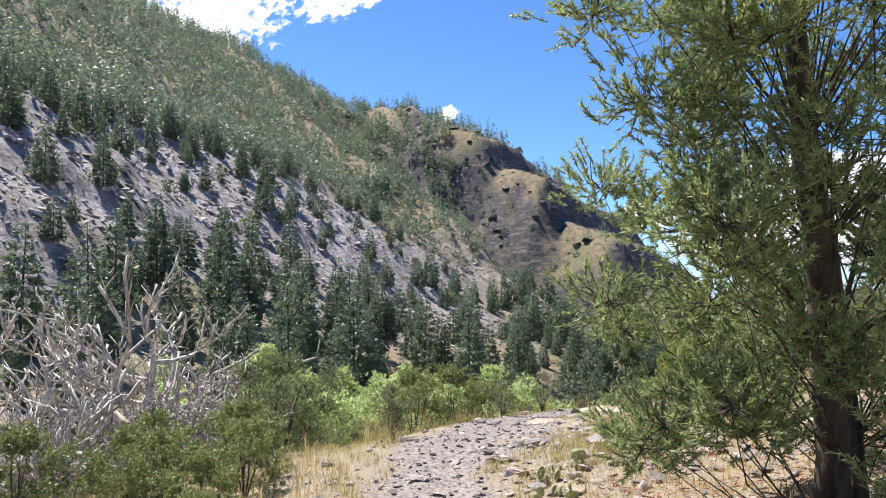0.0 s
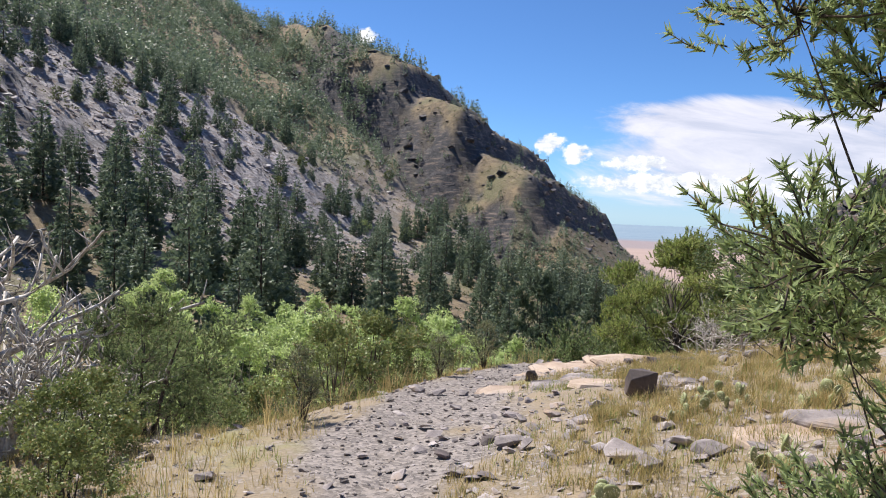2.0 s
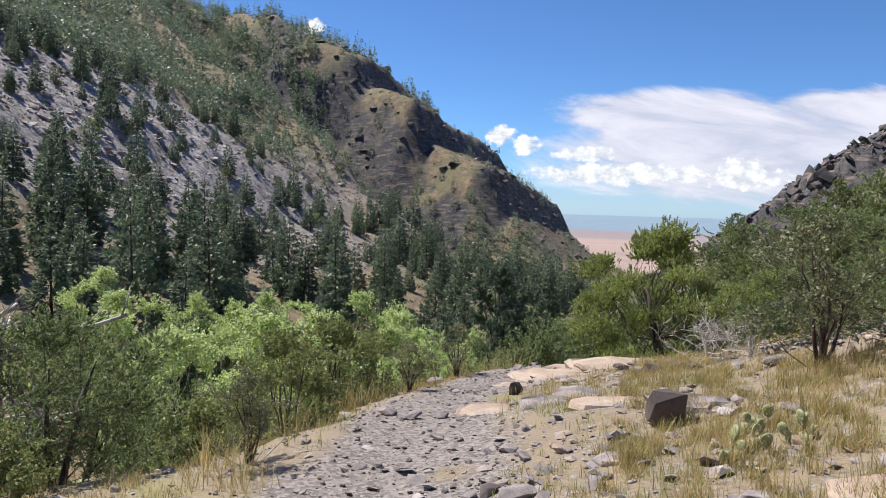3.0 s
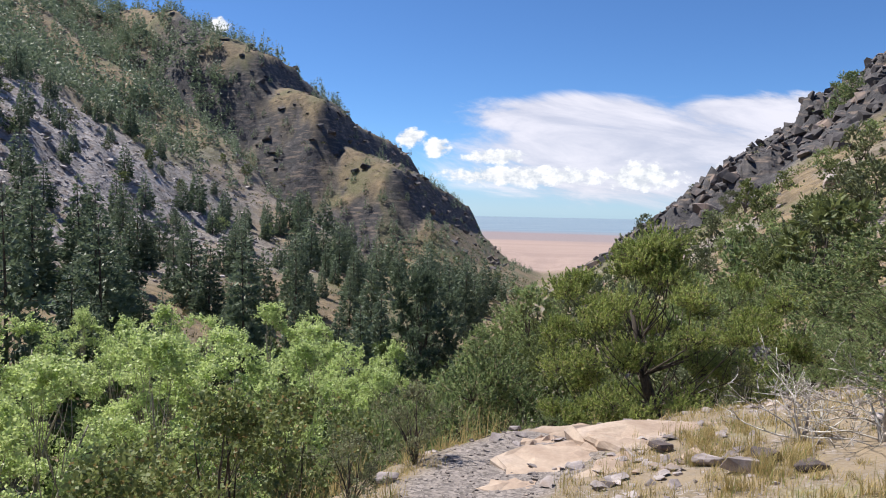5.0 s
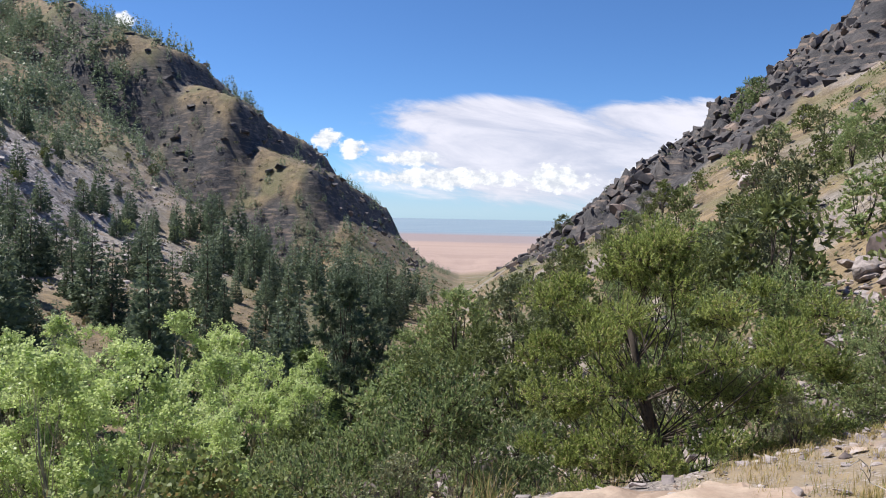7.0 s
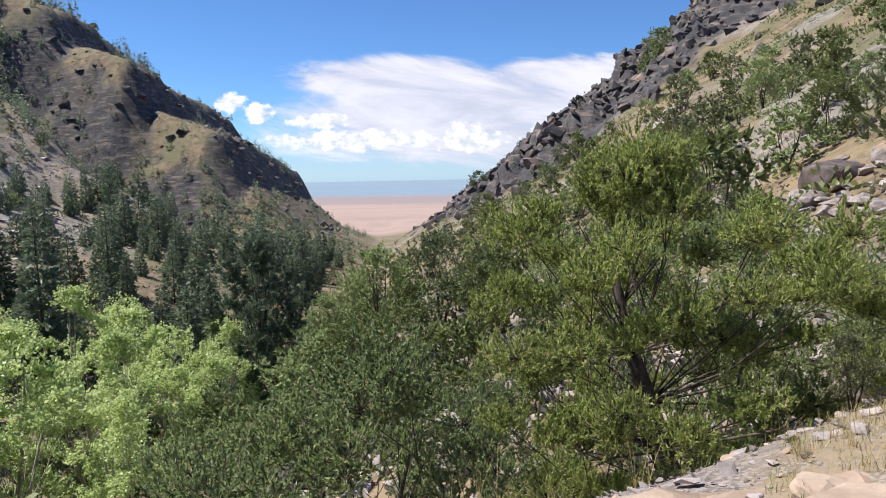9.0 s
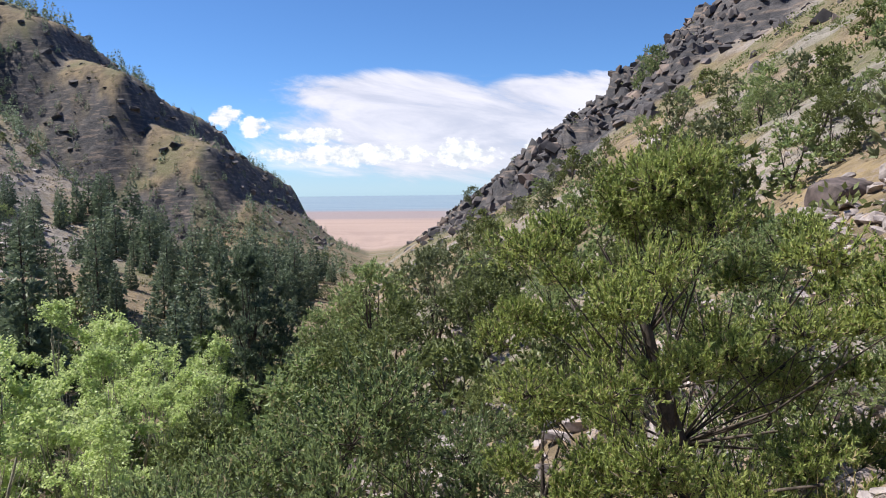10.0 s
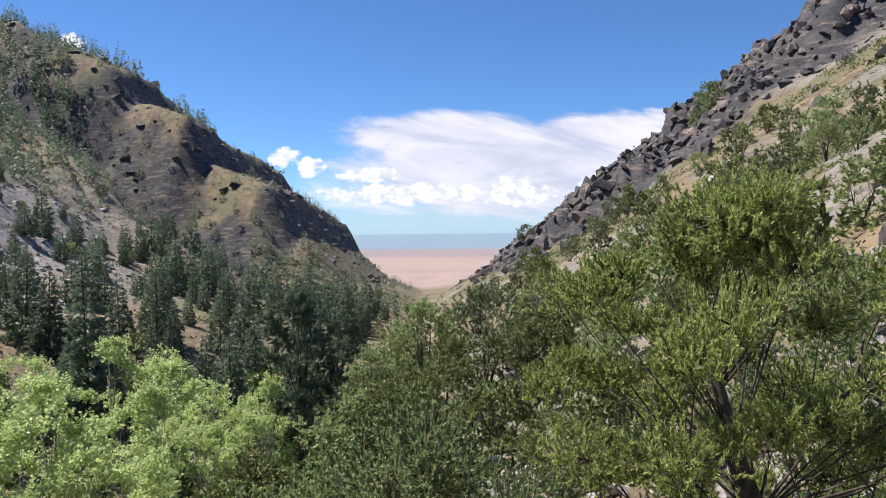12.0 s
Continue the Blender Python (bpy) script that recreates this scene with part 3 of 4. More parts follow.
def fir_sprays(r, height, radius, n, size):
    """Short flat sprays filling an uneven cone of drooping boughs, as faces x 4 x 3."""
    f = 0.05 + 0.95 * (1 - np.sqrt(r.rand(n)))
    boughs = max(9, int(height * 1.6))
    tier = np.floor(f * boughs)
    f = np.clip((tier + 0.5 + (f * boughs - tier - 0.5) * 0.6) / boughs, 0.03, 1.0)
    arms = 5 + (tier % 3)
    arm = np.floor(r.rand(n) * arms)
    lump = r.uniform(0.55, 1.2, (boughs + 1, 9))[tier.astype(int), arm.astype(int)]
    w = (arm + r.normal(0, 0.17, n)) / arms * 6.283 + tier * 1.1
    out = np.sqrt(r.uniform(0.05, 1.0, n))
    reach = radius * np.minimum((1 - f) ** 0.8, 0.45 + 3.0 * f) * lump + 0.03 * radius
    dirs = np.stack([np.cos(w), np.sin(w), 0 * w], 1)
    p = dirs * (out * reach)[:, None]
    p[:, 2] = f * height - 0.22 * out * reach * (1 - f) + r.normal(0, 0.05, n) * height / boughs
    way = unit(dirs * 0.9 + unit(r.normal(size=(n, 3))) * 0.75 + np.array((0, 0, 0.12)))
    ln = size * r.uniform(0.6, 1.2, n) * (1.1 - 0.5 * f)
    return leaves_at(p, way * ln[:, None], ln * 0.42, r)


def conifer(name, height, radius, sprays, size, leaf_mat, seed, dead=False):
    """A fir: a straight tapered trunk with drooping tiered boughs of short sprays."""
    random.seed(seed)
    wood = Shape()
    trunk = bend(Vector((0, 0, -0.3)), Vector((0, 0, 1)), height + 0.3, 6, 0.02, 0.05)
    wood.tube(trunk, [height * 0.016 * (1 - 0.92 * k / 6) for k in range(7)], 6)
    for w in range(16):
        f = 0.08 + 0.85 * w / 16
        k = min(int(f * 6), 5)
        turn = w * 2.4
        arm = bend(trunk[k].lerp(trunk[k + 1], f * 6 - k), Vector((math.cos(turn), math.sin(turn), 0.1)), radius * (1 - f) * 0.85, 3, 0.12, -0.03)
        wood.tube(arm, [height * 0.004, height * 0.003, height * 0.002, height * 0.001], 3)
    base = new(name)
    part("trunk", wood.mesh("trunk", BARK), base)
    if not dead:
        part("crown", island_mesh("crown", fir_sprays(np.random.RandomState(seed), height, radius, sprays, size), leaf_mat), base)
    return base


def put_copy(ob, x, y, scale=1.0, turn=0.0, sink=0.0, squash=1.0, z=None):
    c = copy_thing(ob, pose(x, y, (ground_z(x, y) if z is None else z) - sink, 0, 0, turn))
    c.scale = (scale, scale, scale * squash)
    return c


def hide_away(ob):
    """Drops a finished pattern once its copies stand."""
    for o in (*ob.children_recursive, ob):
        bpy.data.objects.remove(o)


# ---- firs of the western slope ----
def scatter(n, x0, x1, y0, y1, chance, gap, seed):
    """Random spots on the land, kept by the chance that chance(x, y, masks) gives, and no nearer to one another than gap."""
    r = np.random.RandomState(seed)
    x, y = r.uniform(x0, x1, n), r.uniform(y0, y1, n)
    z, m = land(x, y)
    ok = r.rand(n) < chance(x, y, m)
    x, y, z, d = x[ok], y[ok], z[ok], m["d"][ok]
    order = np.argsort(np.hypot(x, y - 8))
    out, cell = [], {}
    for i in order:
        key = (int(x[i] // gap), int(y[i] // gap))
        if any((x[i] - a) ** 2 + (y[i] - b) ** 2 < gap * gap for u in (-1, 0, 1) for v in (-1, 0, 1) for a, b in cell.get((key[0] + u, key[1] + v), ())):
            continue
        cell.setdefault(key, []).append((x[i], y[i]))
        out.append((float(x[i]), float(y[i]), float(z[i]), float(d[i])))
    return out


def fir_chance(x, y, m):
    d = m["d"]
    c = np.where(d < 58, 0.11, 0.7) * (1 - 0.85 * m["scree"])
    c = np.where(d > 135, 0.0, c)
    c = np.where(m["far_west"] > 0.6, 0.05, c)
    c = np.where((m["far_west"] > 0.05) & (m["far_west"] <= 0.6), 0.7, c)
    c = c * np.where((d < 5) | ((d < 17) & (y < 58)), 0, 1) * np.clip(0.7 + fbm(x, y, 45, 3) * 2.6, 0.12, 1.4)
    return c * (np.degrees(np.arctan2(x, y - 3)) > -68) * (np.hypot(x, y - 8) > 46) * (y < 460)


FIRS = [conifer("fir_tree", 8.0, r, 2600, 0.48, FIR, 20 + n) for n, r in enumerate((2.0, 2.4, 1.8))]
LIGHT_FIRS = [conifer("fir_tree", 8.0, r, 1100, 0.7, FIR, 40 + n) for n, r in enumerate((2.1, 2.5, 1.9))]
for f in FIRS + LIGHT_FIRS:
    tagged(f, "dark green fir tree standing on the canyon slope", "tree", "firs of the canyon")
rng = random.Random(5)
kept = scatter(42000, -420, -14, 20, 470, fir_chance, 4.3, 5)
for n, (x, y, z, d) in enumerate(kept[:290]):
    kinds = FIRS if n < 110 else LIGHT_FIRS
    put_copy(kinds[n % 3], x, y, rng.uniform(0.45, 1.25) * (1.2 if d < 58 else 0.95), rng.uniform(0, 360), 0.2, rng.uniform(0.9, 1.15), z)
for x, y, h in ((-26, 95, 11), (-59, 96, 9.5), (-53, 113, 9), (-54.5, 59, 10), (-47, 52, 8), (-39, 62, 9)):
    put_copy(FIRS[int(h) % 3], x, y, h / 8.0, 40 * h, 0.2)
for f in FIRS + LIGHT_FIRS:
    hide_away(f)
snag = conifer("dead_tree", 6.5, 1.3, 0, 0.4, FIR, 71, True)
tagged(snag, "bare grey dead conifer on the scree", "dead tree")
snag.matrix_basis = pose(-44, 42, ground_z(-44, 42))

# the far forest, too many to count
forest = []
r_ = np.random.RandomState(9)
upper = scatter(30000, -480, -120, 20, 470, lambda x, y, m: (m["d"] > 125) * np.clip(0.75 + fbm(x, y, 40, 3) * 2.5, 0.25, 1) * np.where(m["far_west"] > 0.6, 0.05, 1.0) * (np.degrees(np.arctan2(x, y - 3)) > -68), 6.4, 55)
for (x, y, z, d) in kept[290:2400] + upper[:2200]:
    h = rng.uniform(6.5, 11.5) if d > 125 else rng.uniform(4.0, 8.0) * (0.65 if y > 240 else 1.0)
    forest.append(fir_sprays(r_, h, h * 0.24, 150, h * 0.2)[:, 1:] + np.array((x, y, z - 0.2)))
tagged(new("forest", island_mesh("forest", np.concatenate(forest), FIR)), "dark conifers scattered over the far mountainside", "forest", kind="stuff")


# ---- rocks ----
def rock_mesh(name, sx, sy, sz, mat, seed, corners=22, bevel=0.0):
    """An angular stone: the hull of points in a rounded box, with softened edges where it is near."""
    r = random.Random(seed)
    bm = bmesh.new()
    for _ in range(corners):
        v = Vector((r.uniform(-1, 1), r.uniform(-1, 1), r.uniform(-1, 1)))
        m = max(abs(v.x), abs(v.y), abs(v.z))
        v = v * (0.55 / m + 0.45 / v.length)
        bm.verts.new((v.x * sx / 2, v.y * sy / 2, v.z * sz / 2))
    got = bmesh.ops.convex_hull(bm, input=bm.verts)
    bmesh.ops.delete(bm, geom=[g for g in set(got["geom_interior"]) | set(got["geom_unused"]) if isinstance(g, bmesh.types.BMVert)], context="VERTS")
    if bevel:
        bmesh.ops.dissolve_limit(bm, angle_limit=radians(14), verts=bm.verts, edges=bm.edges)
        bmesh.ops.bevel(bm, geom=list(bm.edges), offset=bevel, segments=1, affect="EDGES")
        bmesh.ops.triangulate(bm, faces=bm.faces)
    me = bpy.data.meshes.new(name)
    bm.to_mesh(me)
    bm.free()
    me.materials.append(mat)
    return me


def stones(name, spots, mat, seed, label, category, flat=(0.4, 0.9), tip=0.4):
    """Loose stones past counting, one mesh. spots: x, y, z, size."""
    protos = []
    for k in range(8):
        me = rock_mesh("proto", 1, 0.75, 0.6, mat, seed + k, 12)
        protos.append((np.array([v.co for v in me.vertices]), [tuple(p.vertices) for p in me.polygons]))
        bpy.data.meshes.remove(me)
    r = np.random.RandomState(seed)
    vs, fs, n = [], [], 0
    for x, y, z, size in spots:
        pv, pf = protos[r.randint(8)]
        turn = np.array(Euler((r.uniform(-tip, tip), r.uniform(-tip, tip), r.uniform(0, 6.28))).to_matrix())
        v = (pv * (size, size, size * r.uniform(*flat))) @ turn.T + (x, y, z + size * 0.12)
        vs.append(v)
        fs += [tuple(i + n for i in f) for f in pf]
        n += len(v)
    me = bpy.data.meshes.new(name)
    me.from_pydata(np.vstack(vs).tolist(), [], fs)
    me.materials.append(mat)
    return tagged(new(name, me), label, category, kind="stuff")


r_ = np.random.RandomState(3)
west = scatter(42000, -230, -30, 20, 230, lambda x, y, m: m["scree"] * 0.8 * (np.degrees(np.arctan2(x, y)) > -70) * np.clip(120 / np.hypot(x, y), 0.3, 1), 0.5, 8)
stones("scree", [(x, y, z, 0.35 + 1.5 * r_.rand() ** 4) for x, y, z, d in west[:9000]], SCREE_ROCK, 50, "grey scree stones lying on the steep slope", "scree")
crag_spots = scatter(16000, 0, 120, 95, 215, lambda x, y, m: m["crag"] * 0.9 + 0.03, 0.9, 9)
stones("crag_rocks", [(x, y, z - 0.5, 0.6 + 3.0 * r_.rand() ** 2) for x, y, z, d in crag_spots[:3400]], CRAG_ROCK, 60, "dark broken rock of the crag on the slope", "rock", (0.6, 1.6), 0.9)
cliff_spots = scatter(9000, -260, -30, 250, 430, lambda x, y, m: m["far_west"] * 0.35, 3.0, 12)
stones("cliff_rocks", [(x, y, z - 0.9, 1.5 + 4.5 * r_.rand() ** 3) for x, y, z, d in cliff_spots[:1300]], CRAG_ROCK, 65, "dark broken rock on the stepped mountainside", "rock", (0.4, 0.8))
rubble = scatter(5000, -8, 40, 19, 95, lambda x, y, m: 0.32 * np.clip(0.4 + fbm(x, y, 10, 3) * 4, 0.05, 1) * (m["d"] < -3), 0.45, 10)
stones("rubble", [(x, y, z, 0.3 + 1.0 * r_.rand() ** 3) for x, y, z, d in rubble[:1300]], GREY_ROCK, 70, "pale broken rocks lying on the dry slope", "rock", (0.4, 0.9))
closer = scatter(3000, -7, 6, 17, 34, lambda x, y, m: 0.75 + 0 * x, 0.45, 19)
stones("broken_rock", [(x, y, z, 0.25 + 1.1 * r_.rand() ** 3) for x, y, z, d in closer[:520]], GREY_ROCK, 90, "broken grey rock on the steep bank", "rock", (0.5, 1.0))
band = scatter(4000, 5, 18, 22, 36, lambda x, y, m: 0.6 * np.exp(-((x - 10 - (y - 28) * 0.4) / 2.6) ** 2), 0.4, 11)
stones("rockfall", [(x, y, z, 0.25 + 0.65 * r_.rand() ** 2) for x, y, z, d in band[:240]], GREY_ROCK, 80, "pale rockfall of flat broken stones", "rock")


# ---- trees and shrubs ----
def stand(ob, x, y, label, category, group="", turn=0.0, scale=1.0, sink=0.03):
    ob.matrix_basis = pose(x, y, ground_z(x, y) - sink, 0, 0, turn)
    ob.scale = (scale, scale, scale)
    return tagged(ob, label, category, group)


def plant_at(ob, x, y, top, full, turn, wide=1.0):
    """A copy whose crown tops out at the height top; full is the pattern's own height."""
    z = ground_z(x, y)
    s = max((top - z) / full, 0.2)
    c = copy_thing(ob, pose(x, y, z - 0.03, 0, 0, turn))
    c.scale = (s * wide, s * wide, s)
    return c


pinyon = crowned("pinyon_pine", 4.5, 1.12, 150, 84, 1, "needle", DARK_PINE, BARK, 101, (0.040, 0.0088), 32, 1, 0.05, 0.12, (-0.04, 0.0), (0.22, 0.34), 0.003, 0.7, 0.97, True, (0.5, 0.85), (0.3, 1.02), (0.2, 0.42), 0.1, 0.26, 0.55)
stand(pinyon, 1.49, 3.9, "tall pinyon pine with dark crooked limbs beside the trail", "tree")

pinyon_d = crowned("pinyon_pine", 2.9, 1.8, 122, 120, 1, "needle", PINE, BARK, 102, (0.036, 0.014), 22, 1, 0.06, 0.17, (-0.12, 0), (0.13, 0.24), 0.0035, 0.4, 0.98, True, (0.5, 0.75), (0.2, 1.02), (0.14, 0.26), 0.06, 0.26, 0.6)
stand(pinyon_d, 0.15, 16.2, "spreading pinyon pine on the edge of the drop", "tree")
pinyon_d.scale[2] = (1.3 - ground_z(0.15, 16.2)) / 2.9

bushy = crowned("pinyon_pine", 2.3, 1.5, 54, 60, 1, "needle", DARK_PINE, BARK, 103, (0.036, 0.017), 26, 2, 0.03, 0.09, (0, 0), (0.20, 0.32), 0.0035, 0.75, 0.97, True, (0.42, 0.62), (0.3, 0.95), (0.16, 0.3), 0.08, 0.24, 0.6)
tagged(bushy, "low bushy pinyon pine growing on the stony slope", "tree", "young pinyon pines")
for x, y, top, turn, wide in ((-4.6, 7.1, 0.8, 20, 0.95), (-6.6, 9.2, 0.2, 130, 1.0), (-3.1, 18.7, -0.95, 75, 0.8), (-4.4, 20.4, -2.1, 15, 0.8), (1.25, 10.9, 1.75, 200, 1.4), (2.6, 12.4, 2.3, 310, 1.2),
                              (3.3, 17.5, 0.55, 250, 1.1), (2.6, 20.5, 0.6, 10, 0.9), (-0.4, 21.5, -1.9, 40, 0.9)):
    plant_at(bushy, x, y, top, 2.4, turn, wide)
hide_away(bushy)

# aspens down by the stream
ASPENS = [crowned("aspen_tree", 9.0, 2.6, 52, 18, 1, "leaf", ASPEN, PALE_BARK, 110 + n, (0.13, 0.10), 15, 2, 0.2, 0.2, (0.03 * n, 0), (0.16, 0.30), 0.01, 0.8, 0.96, False) for n in range(3)]
for a in ASPENS:
    tagged(a, "leafy light green aspen tree by the stream", "tree", "aspens by the stream")
for n, (x, y, top) in enumerate(((-18.4, 47, -4.6), (-25, 46.5, -4.8), (-30, 45, -4.8), (-17.2, 36, -4.2), (-11.8, 47, -6.6), (-15, 45, -5.4), (-14.8, 29.6, -3.4), (-18.6, 33.5, -3.8),
                                 (-11.5, 41, -6.6), (-14.5, 38.5, -5.2), (-23, 38, -4.4), (-21.5, 29, -3.6), (-27, 35, -3.6), (-12, 34, -6.2), (-17.5, 24, -3.2), (-33, 39, -3.0), (-24, 23, -2.2))):
    plant_at(ASPENS[n % 3], x, y, top, 8.6, n * 67)
for a in ASPENS:
    hide_away(a)

dark_pine = crowned("ponderosa_pine", 11.0, 2.9, 60, 30, 1, "needle", FIR, BARK, 120, (0.26, 0.06), 26, 1, 0.08, 0.24, (0, 0), (0.2, 0.34), 0.01, 0.8, 0.98)
stand(dark_pine, -10.0, 49.5, "tall dark pine rising from the canyon bottom", "tree")

JUNIPERS = [crowned("juniper_tree", 4.0, 2.1, 34, 22, 1, "needle", mat, BARK, 130 + n, (0.17, 0.075), 12, 3, 0.10, 0.14, (0, 0), (0.26, 0.42), 0.008, 0.75, 0.97, False) for n, mat in enumerate((JUNIPER, DARK_PINE, JUNIPER, SAGE_TREE))]
FAR_JUNIPERS = [crowned("juniper_tree", 4.0, 2.0, 16, 12, 2, "needle", mat, BARK, 136 + n, (0.32, 0.17), 4, 3, 0.12, 0.14, (0, 0), (0.28, 0.46), 0.01, 0.75, 0.97, False) for n, mat in enumerate((JUNIPER, DARK_PINE, JUNIPER, SAGE_TREE))]
for j in JUNIPERS + FAR_JUNIPERS:
    tagged(j, "rounded grey-green juniper tree on the dry slope", "tree", "junipers of the slope")
for n, (x, y, top) in enumerate(((-3.6, 34.5, -3.9), (-5.6, 36.5, -5.0), (-9.6, 37.5, -7.6), (-8.2, 33, -8.2), (0.8, 39.5, -2.8), (-4.3, 62, -4.6), (-2.5, 45, -4.4), (-0.5, 50, -2.6), (15.2, 39.5, 4.6), (23.4, 61.5, 8.4),
                                 (30, 88.5, 7.5), (19, 106.5, 4.4), (40.5, 150, 11.5), (48, 153.5, 27.5), (28, 195, 8.6), (14, 165, 1.0), (13.5, 32, 3.2), (18, 36, 5.4), (6.2, 27, -0.4), (8, 33, 0.2),
                                 (4.3, 31.5, -0.8), (21, 46, 6.5), (10.5, 45, 1.6), (6.5, 52, -0.6), (16, 56, 3.4), (11, 66, 0.2), (5, 70, -3), (20, 74, 3.6), (-7, 54, -8.0), (-8.5, 66, -8.5), (-6, 78, -8.0), (2, 24.5, -2.0), (0, 27.5, -3.4), (4.2, 24, -0.5), (1.6, 30, -2.6), (-2.4, 26.5, -4.6), (6.2, 36.5, 0.2), (3, 35.5, -2.0), (-4.6, 29.5, -6.6), (8.6, 40, 1.4), (12.5, 50, 2.6), (4.6, 44, -1.6))):
    plant_at(JUNIPERS[n % 4], x, y, top, 3.9, n * 53, 1.0 if top < 3 else 0.9)


def juniper_chance(x, y, m):
    return (m["d"] < -4) * 0.55 * np.clip(0.5 + fbm(x, y, 30, 3) * 3.2, 0.05, 1.2) * (1 - 0.75 * m["crag"]) * (y > 24) * (np.hypot(x - 0, y - 8) > 20) * (y < 235) * np.clip(1.5 - y / 220, 0.35, 1)


for n, (x, y, z, d) in enumerate(scatter(4500, -8, 110, 24, 235, juniper_chance, 4.0, 14)[:170]):
    put_copy(FAR_JUNIPERS[n % 4], x, y, rng.uniform(0.5, 1.0), rng.uniform(0, 360), 0.1, rng.uniform(0.8, 1.1), z)
for n, (x, y, z, d) in enumerate(scatter(3000, -200, -13, 60, 430, lambda x, y, m: (m["d"] > 3) * (0.1 + 0.5 * (m["far_west"] > 0.5)), 7.0, 15)[:80]):
    put_copy(FAR_JUNIPERS[n % 4], x, y, rng.uniform(0.5, 0.9), rng.uniform(0, 360), 0.1, rng.uniform(0.7, 1.0), z)
for j in JUNIPERS + FAR_JUNIPERS:
    hide_away(j)

# leafy shrubs
leafy = crowned("leafy_shrub", 1.2, 0.75, 26, 14, 3, "leaf", SHRUB, BARK, 140, (0.038, 0.026), 8, 5, 0.1, 0.045, (0, 0), (0.24, 0.40), 0.003, 0.8, 0.97, False)
tagged(leafy, "green leafy shrub growing at the edge of the trail", "shrub", "shrubs along the trail")
for n, (x, y, s) in enumerate(((-4.0, 5.9, 0.55), (-4.6, 5.2, 0.6), (-3.5, 8.6, 0.8), (-5.4, 10.2, 1.2), (-3.9, 10.3, 1.0), (-6.5, 4.4, 0.8), (-4.2, 12.5, 1.3), (-6.8, 12.2, 1.5), (-5.2, 14.8, 1.6), (-8.2, 10.5, 1.5),
                               (-3.4, 15.4, 1.0), (-7.5, 16.5, 1.8), (-3.0, 3.9, 0.55), (-8.5, 7.5, 1.2), (-2.3, 3.5, 0.45), (-2.7, 4.4, 0.5), (-3.3, 5.0, 0.6), (-3.5, 4.0, 0.6), (-1.7, 2.9, 0.35), (-4.4, 3.6, 0.7))):
    put_copy(leafy, x, y, s, n * 71, 0.03)
hide_away(leafy)
sage = crowned("sage_shrub", 1.1, 0.65, 24, 12, 3, "leaf", SAGE, BARK, 141, (0.03, 0.017), 5, 6, 0.18, 0.05, (0, 0), (0.24, 0.40), 0.003, 0.8, 0.97)
tagged(sage, "grey-green shrub with thin dark stems on dry ground", "shrub", "grey shrubs")
for n, (x, y, s) in enumerate(((0.85, 8.9, 1.0), (-2.9, 7.0, 0.55), (1.7, 8.0, 0.6), (2.5, 7.2, 0.8), (2.3, 9.4, 1.0), (-2.75, 11.6, 0.6), (-0.6, 14.9, 0.45), (0.6, 14.6, 0.5), (2.0, 6.0, 0.55), (-2.9, 10.2, 0.5))):
    put_copy(sage, x, y, s, n * 47, 0.02)
hide_away(sage)

# thickets in the canyon bottom and low brush on the slopes
thicket = crowned("thicket_shrub", 2.6, 1.7, 12, 11, 2, "leaf", THICKET, BARK, 142, (0.3, 0.19), 3, 4, 0.08, 0.07, (0, 0), (0.28, 0.46), 0.006, 0.8, 0.97, False)
tagged(thicket, "dark green broad shrub in the canyon bottom", "shrub", "thicket shrubs")
for n, (x, y, z, d) in enumerate(scatter(900, -40, -5, 12, 110, lambda x, y, m: (m["d"] > -9) * (m["d"] < 24) * 0.7 * (y > 16), 2.9, 16)[:130]):
    put_copy(thicket, x, y, rng.uniform(0.6, 1.15), rng.uniform(0, 360), 0.1, 1.0, z)
hide_away(thicket)


def brush(name, spots, mat, label, size, leaves=20, part_of=0.5):
    sh = Shape()
    random.seed(4)
    for x, y, z, d in spots:
        s = size * random.uniform(0.5, 1.3)
        for k in range(leaves):
            v = rand_dir()
            p = Vector((x, y, z)) + Vector((v.x * s, v.y * s, abs(v.z) * s * 0.75)) * random.uniform(0.35, 1.0)
            sh.leaf(p, (v + rand_dir() * 0.7 + Vector((0, 0, 0.4))).normalized() * s * part_of, s * part_of * 0.56)
    return tagged(new(name, sh.mesh(name, mat, True)), label, "brush", kind="stuff")


brush("dry_brush", scatter(14000, -6, 110, 20, 230, lambda x, y, m: (m["d"] < -4) * 0.5 * np.clip(0.5 + fbm(x, y, 14, 3) * 3, 0, 1) * (1 - 0.6 * m["crag"]), 1.0, 17)[:2600], SAGE, "low grey-green brush over the sunny slope", 0.5)
brush("slope_brush", scatter(22000, -300, -14, 30, 430, lambda x, y, m: (m["d"] > 2) * 0.4 * (1 - 0.7 * m["scree"]), 1.6, 18)[:3000], BRUSH, "low brush and small trees over the mountainside", 0.85)

brush("juniper_scrub", scatter(6000, -4, 110, 30, 220, lambda x, y, m: (m["d"] < -6) * 0.6 * np.clip(0.55 + fbm(x, y, 30, 3) * 3.2, 0.08, 1.2) * (1 - 0.7 * m["crag"]), 3.4, 23)[:420], JUNIPER, "rounded juniper scrub scattered over the sunny slope", 1.35, 64, 0.26)

